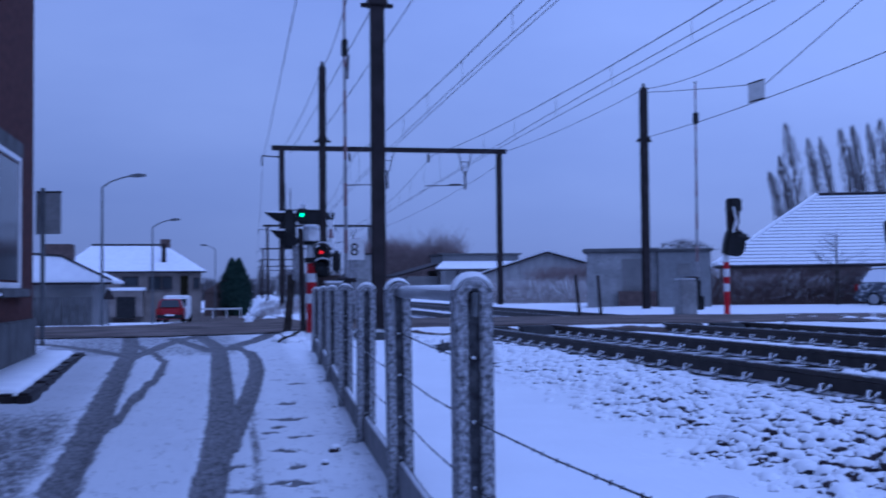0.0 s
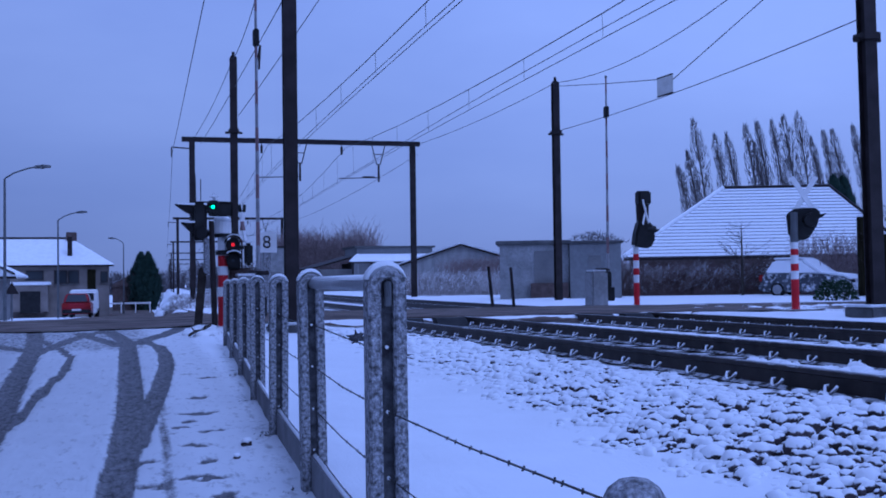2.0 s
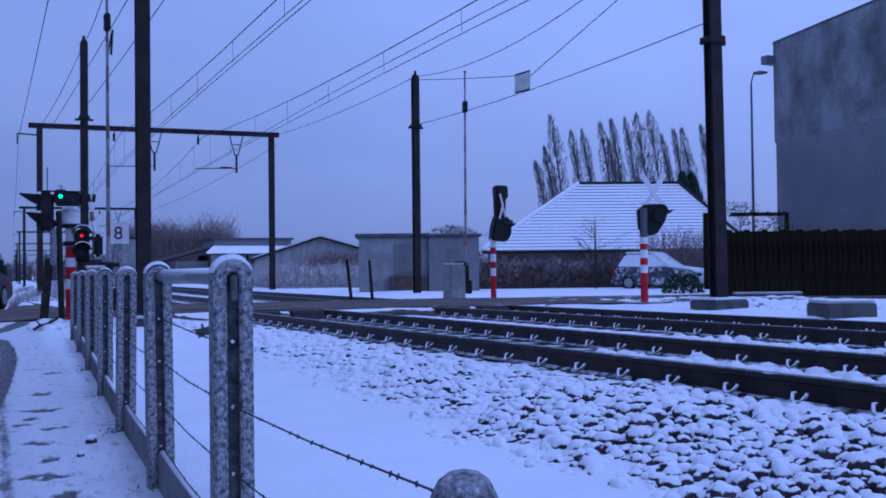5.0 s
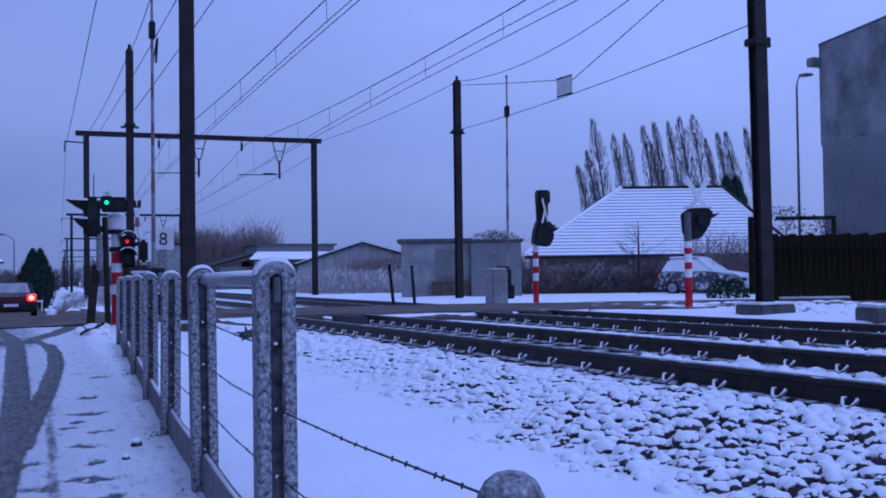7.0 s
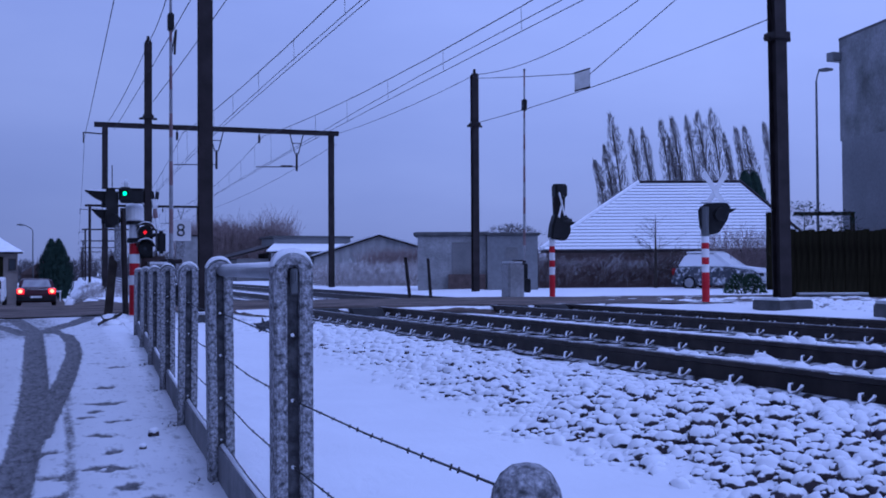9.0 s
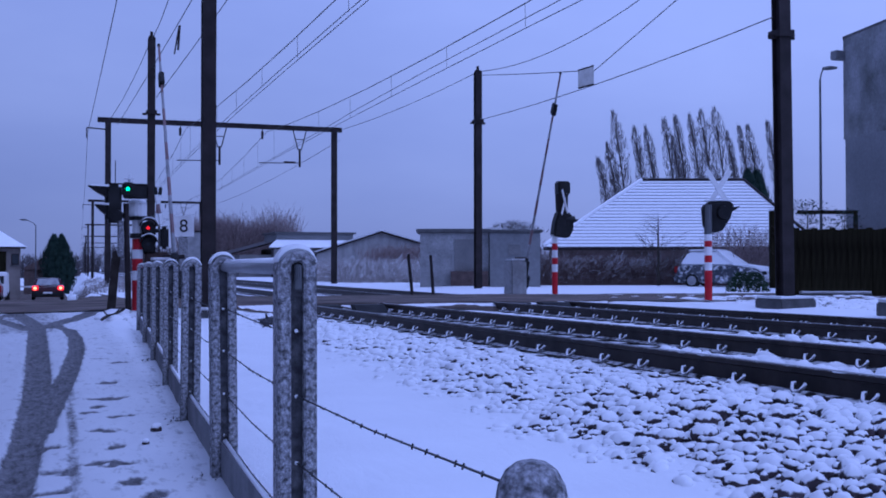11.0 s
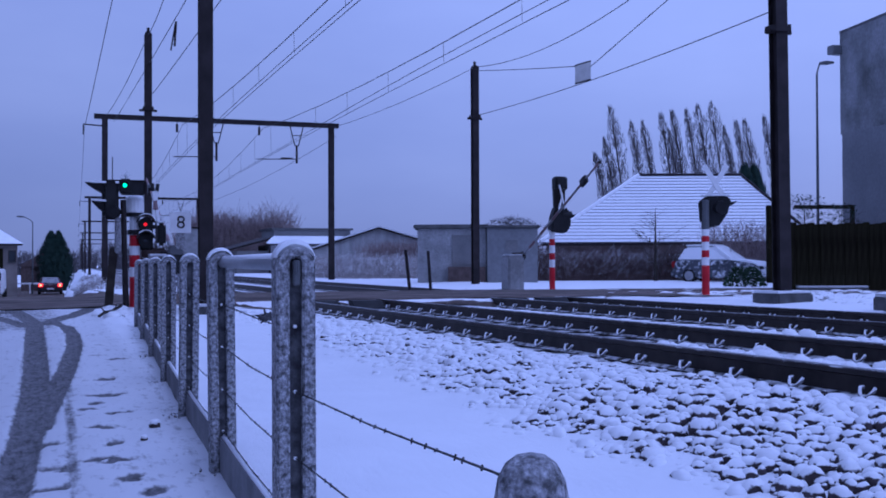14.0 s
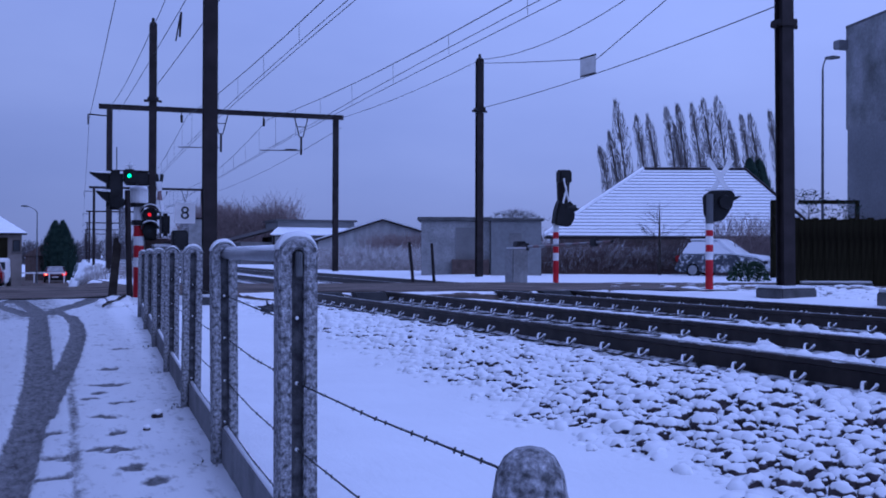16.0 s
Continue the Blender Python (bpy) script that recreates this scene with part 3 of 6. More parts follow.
def crossing_planks():
    deck = thing("level_crossing", pose(0, 0, 0), "slushy level crossing deck with black end ramps", "level crossing", kind="structure")
    z = float(rail_z(20)) - 0.005
    for x, low in ((5.05, 0.0), (8.75, 0.0)):
        for a, b in ((-1.6, -0.83), (-0.66, 0.66), (0.83, 1.6)):
            for j in range(3):
                y0 = 19.3 + j * 1.95
                part("crossing_panel", Shape().box(x + a, x + b, y0, y0 + 1.92, z - 0.12, z + 0.008), M_ASPHALT, deck, "worn slushy panel", bevel=0.015)
    z = float(rail_z(18.6))
    for x in (4.42, 5.22, 8.12, 8.92):
        part("end_ramp", Shape().prism_x([(18.75, z - 0.16), (19.28, z - 0.16), (19.28, z - 0.01), (19.0, z - 0.015)], x, x + 0.56), M_PLANK, deck, "black sloping end plate")


# ---------------------------------------------------------------- masts, gantries and wires
def mast(x, y, z0, height, w, label, collar=None, block=True, top=True, lean=0.0):
    t = thing("catenary_mast", pose(x, y, z0, 0, lean, 0), label, "mast", "catenary masts")
    h = w / 2
    k, q = h - 0.02, h - 0.075
    sec = [(-h, -h), (h, -h), (h, -k), (q, -k), (q, k), (h, k), (h, h), (-h, h), (-h, k), (-q, k), (-q, -k), (-h, -k)]
    s = Shape().loft([[(a, b, z) for a, b in sec] for z in (0, height)])
    part("column", s, M_STEEL, t)
    if top:
        part("cap", Shape().box(-h * 0.8, h * 0.8, -h * 0.8, h * 0.8, height, height + 0.06).tube((0, 0, height + 0.06), (0, 0, height + 0.2), 0.05), M_STEEL, t, bevel=0.01)
    for c in collar or []:
        part("collar", Shape().box(-h - 0.05, h + 0.05, -h - 0.05, h + 0.05, c, c + 0.13).box(-h - 0.16, -h - 0.04, -0.03, 0.03, c - 0.02, c + 0.05)
             .box(h + 0.04, h + 0.16, -0.03, 0.03, c - 0.02, c + 0.05), M_STEEL, t, bevel=0.01)
    if block:
        part("foundation", Shape().box(-0.38, 0.38, -0.38, 0.38, -0.45, 0.1), M_PLINTH, t, "concrete foundation block", bevel=0.03)
        part("snow_cap", Shape().box(-0.37, 0.37, -0.37, 0.37, 0.1, 0.14), M_SNOW, t, "thin snow on the foundation", bevel=0.02)
    return t


def gantry(y, label, arms=True, x0=1.95, x1=12.15, top=7.52, far=False):
    c = float(bend(y))
    base0, base1 = float(ground_z(x0 + c, y)), float(ground_z(x1 + c, y))
    t = thing("catenary_gantry", pose(c, y, 0), label, "gantry", "catenary gantries")
    w = 0.12
    for x, b in ((x0, base0), (x1, base1)):
        k, q = w - 0.025, w - 0.06
        sec = [(-w, -w), (w, -w), (w, -k), (q, -k), (q, k), (w, k), (w, w), (-w, w), (-w, k), (-q, k), (-q, -k), (-w, -k)]
        part("column", Shape().loft([[(x + c1, c2, zz) for c1, c2 in sec] for zz in (b - 0.3, top)]), M_STEEL, t)
    part("beam", Shape().box(x0 - 0.45, x1 + 0.35, -0.1, 0.1, top - 0.04, top + 0.16).box(x0 - 0.45, x1 + 0.35, -0.13, 0.13, top + 0.14, top + 0.17), M_STEEL, t)
    part("bracket", Shape().tube((x0, 0, top - 0.35), (x0 - 0.9, 0, top - 0.3), 0.03).tube((x0 - 0.9, 0, top - 0.3), (x0 - 0.9, 0, top - 0.75), 0.025), M_STEEL, t)
    if arms:
        for xc in (5.05, 8.75):
            s = Shape()
            xa = xc + 1.75
            s.tube((xa - 0.32, 0, top), (xa - 0.08, 0, top - 0.95), 0.025).tube((xa + 0.32, 0, top), (xa + 0.08, 0, top - 0.95), 0.025)
            s.tube((xa - 0.2, 0, top - 0.45), (xa + 0.2, 0, top - 0.45), 0.02)
            s.tube((xa, 0, top - 0.9), (xa, 0, top - 1.75), 0.05)
            part("drop_frame", s, M_STEEL, t)
            part("registration_arm", Shape().tube((xa + 0.05, 0, top - 1.55), (xc - 0.15, 0, top - 1.6), 0.022).tube((xa - 0.75, 0, top - 1.53), (xa - 0.2, 0, top - 1.53), 0.045), M_STEEL, t)
            part("insulator", Shape().tube((xc + 0.0, 0, top), (xc + 0.0, 0, top - 0.2), 0.02).tube((xc, 0, top - 0.15), (xc, 0, top - 0.5), 0.06, 0.05), M_STEEL, t)
    return t


def wire(pts, r, label, group, name="overhead_wire"):
    return solid(name, Shape().line(pts, r, 5), M_WIRE, label, "wire", group=group)


def sag(a, b, drop, n=10):
    a, b = Vector(a), Vector(b)
    return [a.lerp(b, i / n) - Vector((0, 0, drop * 4 * (i / n) * (1 - i / n))) for i in range(n + 1)]


def overhead():
    ys = [-10, -4, 2, 8, 14, 20, 26, 32, 38, 44, 50.2, 57, 64, 71, 80, 90, 98, 110.2, 130, 150, 170.2, 230.2, 290, 350]
    mids = [20.1, 80.2, 140.2]
    for xc in (5.05, 8.75):
        for off, r in ((-0.05, 0.009), (0.08, 0.009)):
            pts = []
            for y in ys:
                zig = 0.2 * math.cos(math.pi * (y + 10) / 60.1) if y < 120 else 0
                up = 0.13 * (1 - float(smoothstep(26, 44, y))) if off < 0 and xc > 6 else 0.0
                pts.append((xc + (0.1 if xc < 6 else 0.01) + float(bend(y)) + 0.15 + zig * 0.5 + off, y, 5.88 + up))
            wire(pts, r, "grooved copper contact wire above the track", "contact wires", "contact_wire")
        pts = []
        for y in ys:
            m = min(mids, key=lambda v: abs(v - y))
            pts.append((xc + (0.1 if xc < 6 else 0.05) + float(bend(y)) + 0.15, y, 6.36 + 1.0 * min(1, (abs(y - m) / 30.1)) ** 2))
        wire(pts, 0.012, "dark catenary messenger wire above the track", "messenger wires", "messenger_wire")
        drops = [k * 4.7 + 1.2 for k in range(-1, 24)]
        for y in drops:
            m = min(mids, key=lambda v: abs(v - y))
            top = 6.36 + 1.0 * min(1, abs(y - m) / 30.1) ** 2
            solid("dropper", Shape().tube((xc + (0.1 if xc < 6 else 0.05) + float(bend(y)) + 0.15, y, top), (xc + (0.1 if xc < 6 else 0.05) + float(bend(y)) + 0.16, y, 5.9), 0.005, n=4), M_WIRE,
                  "thin dropper between messenger and contact wire", "dropper", group="droppers")
    feeders = [
        sag((1.1, -10, 7.4), (1.1 + 0.65, 50.2, 7.0), 0.15, 16),
        sag((2.55, 17.8, 8.3), (3.1, 35.1, 8.2), 0.5), sag((3.1, 35.1, 8.2), (2.65, 50.2, 7.6), 0.2), sag((2.5, -20, 8.3), (2.55, 17.8, 8.3), 0.6),
        sag((3.25, 35.1, 6.4), (4.6, 17.0, 8.3), 0.1), sag((3.0, 50.2, 7.4), (3.5, -12, 7.9), 0.3, 16),
        sag((13.75, 34.4, 7.72), (12.4, 16.2, 8.0), 0.78, 14), sag((12.4, 16.2, 8.0), (12.4, -20, 8.0), 0.8),
        sag((12.85, 50.2, 7.5), (13.75, 34.4, 7.7), 0.15), sag((13.75, 34.4, 6.06), (12.35, 16.2, 5.6), 0.14),
        sag((13.75, 34.4, 7.6), (12.8, 25.1, 6.1), 0.02, 4), sag((13.19, 24.97, 6.1), (12.6, 14.0, 8.2), 0.0, 4),
    ]
    for k, pts in enumerate(feeders):
        wire(pts, 0.011, "dark feeder wire strung between masts", "feeder wires", "feeder_wire")
    for y0, y1 in ((50.2, 110.2), (110.2, 170.2), (170.2, 230.2)):
        for x in (1.1, 12.4):
            wire(sag((x + float(bend(y0)), y0, 7.1), (x + float(bend(y1)), y1, 7.1), 0.4, 8), 0.011, "dark feeder wire strung between gantries", "feeder wires", "feeder_wire")
    p = thing("tension_plate", pose(13.0, 25.04, 5.68, 0, 0, -20), "pale square plate hung on the feeder wires", "plate")
    part("panel", Shape().prism([(-0.2, -0.02), (0.2, 0.09), (0.2, 0.56), (-0.2, 0.44)], -0.012, 0.012), M_PLATE, p)
    part("edge_rod", Shape().tube((-0.2, 0, 0.44), (0.2, 0, 0.56), 0.022), M_STEEL, p, "dark edge rod")
    part("edge_rod", Shape().tube((-0.2, 0, -0.02), (0.2, 0, 0.09), 0.022), M_STEEL, p, "dark edge rod")
    q = thing("tension_weight", pose(3.3, 30.5, 6.9), "thin hanging insulator frame on the feeder wires", "insulator")
    part("rod", Shape().tube((0, 0, 0), (0.12, 0, 0.75), 0.02), M_STEEL, q)
    part("rod", Shape().tube((0.1, 0, 0.12), (0.14, 0, 0.8), 0.03), M_STEEL, q)


# ---------------------------------------------------------------- concrete fence
def post_meshes(h):
    w, r, d = 0.062, 0.0, 0.052
    n = 10
    outer = [(-w, -0.35)] + [(-w * math.cos(math.pi * i / n), h - w + w * math.sin(math.pi * i / n)) for i in range(n + 1)] + [(w, -0.35)]
    g = 0.02
    inner = [(-g, -0.35)] + [(-g * math.cos(math.pi * i / n), h - 0.058 + g * math.sin(math.pi * i / n)) for i in range(n + 1)] + [(g, -0.35)]
    m = len(outer)
    vs, fs = [], []
    for y in (-d, d):
        vs += [(x, y, z) for x, z in outer] + [(x, y, z) for x, z in inner]
    for k in range(m - 1):
        fs += [(k, k + 1, m + k + 1, m + k), (2 * m + k, 3 * m + k, 3 * m + k + 1, 2 * m + k + 1),
               (k, 2 * m + k, 2 * m + k + 1, k + 1), (m + k, m + k + 1, 3 * m + k + 1, 3 * m + k)]
    body = Shape().add(vs, fs).data("post_body", M_FROST, 0.006)
    # the web down the groove is darker than the post body
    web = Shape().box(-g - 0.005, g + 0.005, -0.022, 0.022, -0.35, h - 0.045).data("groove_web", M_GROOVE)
    k = [(-w * 1.03 * math.cos(math.pi * i / n), h - w + w * 1.03 * math.sin(math.pi * i / n)) for i in range(1, n)]
    out = [(-w * math.cos(math.pi * i / n) * 1.06, h - w + 0.004 + (w + 0.016) * math.sin(math.pi * i / n)) for i in range(1, n)]
    cap = Shape().prism(k + out[::-1], -d * 0.96, d * 0.96).data("snow_cap", M_SNOW, 0.004, True)
    return body, web, cap


def fence_spot(k):
    a = 0.61 * (5.7 + 3.3 * k)
    return 0.041 * a + 0.9992 * 0.61, 0.9992 * a - 0.041 * 0.61


def build_fence():
    body, web, cap = post_meshes(1.0)
    plug = Shape().tube((0, -0.03, 0), (0, -0.0225, 0), 0.006, n=8).data("wire_hole", M_SNOW)
    rng = random.Random(3)
    tops = {}
    for k in range(0, 7):
        x, y = fence_spot(k)
        z0 = 0.115 + rng.uniform(-0.006, 0.006)
        t = thing("fence_post", pose(x, y, z0, rng.uniform(-0.5, 0.5), rng.uniform(-0.6, 0.6), -2.35 + rng.uniform(-3, 3)),
                  "frosted grooved concrete fence post with a rounded snowy top", "fence post", "fence posts")
        part("body", body, M_FROST, t)
        part("groove", web, M_GROOVE, t, "dark mottled groove")
        part("snow_cap", cap, M_SNOW, t, "fresh snow on the rounded top")
        for zz in (0.855, 0.648, 0.438, 0.235):
            part("wire_hole", plug, M_SNOW, t, at=pose(0, 0, zz - z0))
    x, y = fence_spot(-1)
    t = thing("stump_post", pose(x, y, 0.006, 0, -1.0, -2), "short frosted concrete fence post with a rounded top", "fence post", "fence posts")
    s = Shape()
    rings = []
    for z, q in ((-0.3, 1.02), (0.5, 1.0), (0.66, 1.0), (0.7, 0.97), (0.735, 0.86), (0.757, 0.66), (0.768, 0.4), (0.772, 0.1)):
        rings.append([(0.057 * q * math.cos(6.2832 * i / 14), 0.057 * q * math.sin(6.2832 * i / 14) , z) for i in range(14)])
    part("body", s.loft(rings), M_FROST, t, smooth=True)
    for k in range(-2, 6):
        (xa, ya), (xb, yb) = fence_spot(k), fence_spot(k + 1)
        za, zb = float(ground_z(xa - 0.3, ya)), float(ground_z(xb - 0.3, yb))
        n = Vector((yb - ya, xa - xb)).normalized() * 0.018
        s = Shape()
        c = [(xa - n.x, ya - n.y), (xb - n.x, yb - n.y), (xb + n.x, yb + n.y), (xa + n.x, ya + n.y)]
        lo, hi = (za, zb, zb, za), (za + 0.17, zb + 0.17, zb + 0.17, za + 0.17)
        s.add([(p[0], p[1], q - 0.2) for p, q in zip(c, lo)] + [(p[0], p[1], q) for p, q in zip(c, hi)],
              [(3, 2, 1, 0), (4, 5, 6, 7), (0, 1, 5, 4), (1, 2, 6, 5), (2, 3, 7, 6), (3, 0, 4, 7)])
        kick = solid("kickboard", s, M_BOARD, "grey concrete kickboard between fence posts", "kickboard", group="fence kickboards", bevel=0.006)
        part("snow_line", Shape().tube((xa, ya + 0.06, za + 0.168), (xb, yb - 0.06, zb + 0.168), 0.014, n=8), M_SNOW, kick, "thin snow along the top edge", smooth=True)
    for zz in (0.855, 0.648, 0.438, 0.235):
        pts = []
        for k in range(-2, 7):
            x, y = fence_spot(k)
            pts.append((x, y - 0.02, zz))
            if k < 6:
                x2, y2 = fence_spot(k + 1)
                pts.append(((x + x2) / 2, (y + y2) / 2, zz - 0.012))
        pts = pts[4:] if zz > 0.8 else pts[2:]
        # the wires climb to the sunken post at the end
        if zz < 0.8:
            pts[0] = (pts[0][0] - 0.02, pts[0][1], zz + 0.085)
            pts[1] = (pts[1][0], pts[1][1], zz + 0.03)
        else:
            pts[0] = (pts[0][0], pts[0][1], zz - 0.02)
        w = solid("fence_wire", Shape().line(pts, 0.0024, 5), M_WIRE, "rusty barbed fence wire with crusted snow", "fence wire", group="fence wires")
        barb = Shape().tube((-0.002, -0.0045, -0.003), (0.002, 0.0045, 0.003), 0.0022, n=5).data("barb", M_WIRE)
        for a, b in zip(pts[:5], pts[1:6]):
            a, b = Vector(a), Vector(b)
            for j in range(12):
                part("barb", barb, M_WIRE, w, at=Matrix.Translation(a.lerp(b, (j + 0.5 + rng.uniform(-0.35, 0.35)) / 12)) @ pose(0, 0, 0, rng.uniform(-60, 60), 0, rng.uniform(-40, 40)))
    (xa, ya), (xb, yb) = fence_spot(0), fence_spot(1)
    t = thing("fence_tube", pose(0, 0, 0), "galvanised tube between two concrete fence posts", "fence rail")
    part("tube", Shape().tube((xa - 0.02, ya - 0.02, 1.055), (xb + 0.0, yb, 1.06), 0.024, n=12), M_TUBE, t, smooth=True)
    part("snow_line", Shape().tube((xa - 0.02, ya + 0.08, 1.074), (xb, yb - 0.08, 1.079), 0.016, n=8), M_SNOW, t, "thin snow along the tube", smooth=True)
    part("hook", Shape().box(xa - 0.014, xa + 0.008, ya - 0.06, ya - 0.04, 0.985, 1.065).tube((xa - 0.005, ya - 0.066, 1.02), (xa - 0.005, ya - 0.066, 1.062), 0.009), M_GALV, t, "steel fixing hook", bevel=0.004)
    tuft = Shape()
    for n in range(26):
        a, b, q = rng.uniform(0, 6.28), rng.uniform(-1, 1), rng.uniform(0.018, 0.045)
        tuft.tube((0, rng.uniform(-0.012, 0.012), rng.uniform(-0.008, 0.008)), (q * math.cos(a), q * 0.6 * b, q * 0.7 * math.sin(a)), 0.007, 0.003, n=4)
    solid("withered_tuft", tuft, M_GROOVE, "dark withered tuft caught on the fence wire", "tuft", pose(0.8, 4.15, 0.853))


M_TUBE = material("galvanised_tube", (0.3, 0.31, 0.33), (0.4, 0.41, 0.43), 0.4, 3, 0.1, 40, metal=0.5)


railway_track(5.05, 0.0, "snowy railway track with dark rails")
railway_track(8.75, 0.0, "snowy far railway track with dark rails")
crossing_planks()
ballast_bed()
mast(2.46, 17.76, 0.3, 8.2, 0.215, "tall dark steel catenary mast beside the fence", [5.45])
mast(12.42, 16.3, 0.42, 8.2, 0.235, "tall dark steel catenary mast on a snowy foundation", [4.75], lean=-0.6)
mast(3.11, 35.13, 0.1, 8.15, 0.22, "dark steel catenary mast with a bolted collar", [5.75], block=False)
mast(13.75, 34.36, 0.35, 7.35, 0.22, "dark steel catenary mast with a bolted collar", [5.6], block=False)
for i, gy in enumerate((50.2, 110.2, 170.2, 230.2, 290.2, 350.2)):
    gantry(gy, "dark steel catenary gantry spanning both tracks", arms=i < 3)
overhead()
build_fence()


# ---------------------------------------------------------------- level crossing furniture
def striped_post(t, z0, bands, r=0.07):
    z = z0
    for h, m, nm in bands:
        part(nm, Shape().tube((0, 0, z), (0, 0, z + h), r, n=14), m, t, "red band" if m is M_RED else "white band", smooth=False)
        z += h
    return z


def lamp_head(t, x, y, z, yaw, lens, name="lamp_head", label="black lamp head with a hood", hood=0.22, r=0.11):
    m = pose(x, y, z, 0, 0, yaw)
    b = part(name, Shape().box(-0.14, 0.14, 0.0, 0.16, -0.16, 0.16), M_BLACK, t, label, bevel=0.03, at=m)
    s = Shape()
    n = 10
    for i in range(n):
        a0, a1 = math.pi * (i / n), math.pi * ((i + 1) / n)
        q = [(r * 1.15 * math.cos(a), r * 1.15 * math.sin(a)) for a in (a0, a1)]
        s.add([(q[0][0], 0, q[0][1]), (q[1][0], 0, q[1][1]), (q[1][0], -hood, q[1][1] * 0.95), (q[0][0], -hood, q[0][1] * 0.95),
               (q[0][0] * 1.08, 0, q[0][1] * 1.08), (q[1][0] * 1.08, 0, q[1][1] * 1.08), (q[1][0] * 1.08, -hood, q[1][1] * 1.02), (q[0][0] * 1.08, -hood, q[0][1] * 1.02)],
              [(0, 1, 2, 3), (7, 6, 5, 4), (2, 6, 7, 3)])
    part("hood", s, M_BLACK, b)
    part("lens", Shape().tube((0, -0.02, 0), (0, 0.01, 0), r, n=16), lens, b, "signal lens")
    return b


def crossing_signal_far():
    t = thing("crossing_signal", pose(12.45, 25.75, 0.34), "red and white banded crossing signal post with a cross and lamps", "crossing signal", "crossing signals")
    striped_post(t, 0, [(0.62, M_RED, "band"), (0.2, M_WHITE, "band"), (0.17, M_RED, "band"), (0.2, M_WHITE, "band"), (0.17, M_RED, "band"), (0.3, M_WHITE, "band")], 0.075)
    part("pole", Shape().tube((0, 0, 1.66), (0.2, 0, 2.9), 0.045), M_GALV, t)
    part("back_plate", Shape().prism([(-0.1, 1.55), (0.35, 1.5), (0.5, 1.75), (0.42, 2.15), (0.05, 2.2), (-0.05, 1.9)], -0.16, 0.12), M_BLACK, t, "black signal back plate", bevel=0.04)
    lamp_head(t, 0.3, -0.05, 1.95, 75, M_BLACK)
    for a in (30, -30):
        part("cross_arm", Shape().box(-0.036, 0.036, -0.01, 0.01, -0.36, 0.36), M_WHITE, t, "white enamelled cross arm", at=pose(0.2, -0.2 + (0.025 if a > 0 else 0), 2.42, 0, 0, 40) @ pose(0, 0, 0, 0, a, 0))
    part("visor", Shape().prism([(0.4, 1.98), (0.66, 2.0), (0.58, 1.93), (0.42, 1.86)], -0.1, 0.06), M_BLACK, t, "pointed black visor", bevel=0.01)
    part("top_box", Shape().box(0.05, 0.4, -0.14, 0.14, 2.62, 2.98), M_BLACK, t, "black bell housing", bevel=0.04)
    part("pole_top", Shape().tube((0.2, 0, 2.1), (0.2, 0, 2.65), 0.15, 0.17, n=12), M_STEEL, t)


def crossing_signal_near():
    t = thing("crossing_signal", pose(12.45, 18.75, 0.42, 0, 0, -20), "red and white crossing signal post with snowy cross and lamp housing", "crossing signal", "crossing signals")
    striped_post(t, 0, [(0.59, M_RED, "band"), (0.16, M_WHITE, "band"), (0.14, M_RED, "band"), (0.17, M_WHITE, "band"), (0.12, M_RED, "band"), (0.13, M_WHITE, "band"), (0.3, M_GALV, "pole")], 0.075)
    part("pole", Shape().tube((0, 0, 1.61), (0, 0, 1.9), 0.08), M_GALV, t)
    b = part("back_plate", Shape().prism([(-0.1, 1.46), (-0.13, 1.86), (0.02, 1.97), (0.42, 1.98), (0.52, 1.9), (0.45, 1.64), (0.28, 1.38), (0.1, 1.34)], -0.02, 0.08), M_BLACK, t, "black signal back plate", bevel=0.02)
    part("hood", Shape().prism([(0.4, 1.84), (0.62, 1.87), (0.55, 1.81), (0.42, 1.74)], -0.08, 0.05), M_BLACK, b)
    part("lamp", Shape().tube((0.3, -0.14, 1.74), (0.3, 0.0, 1.74), 0.13, 0.15, n=14), M_BLACK, b)
    for a in (32, -32):
        part("cross_arm", Shape().box(-0.05, 0.05, -0.01, 0.01, -0.45, 0.45), M_WHITE, t, "white enamelled cross arm", at=pose(0.24, 0.1 + (0.025 if a > 0 else 0), 2.22, 0, a, 0))
    part("snow_cap", Shape().box(-0.08, 0.5, -0.03, 0.08, 1.98, 2.005), M_SNOW, t, "snow along the housing", bevel=0.01)


def barrier(m, label, flip):
    t = thing("barrier_drive", m, label, "barrier", "barrier drives")
    part("housing", Shape().box(-0.22, 0.22, -0.25, 0.25, 0.0, 0.9), M_GREYBOX, t, "grey steel drive housing", bevel=0.04)
    part("plinth", Shape().box(-0.3, 0.3, -0.33, 0.33, -0.25, 0.04), M_PLINTH, t, bevel=0.02)
    part("snow_cap", Shape().box(-0.2, 0.2, -0.23, 0.23, 0.9, 0.94), M_SNOW, t, "snow on the housing", bevel=0.03)
    part("shaft", Shape().tube((0.0, 0, 0.95), (0.36, 0, 0.95), 0.04, n=10), M_STEEL, t)


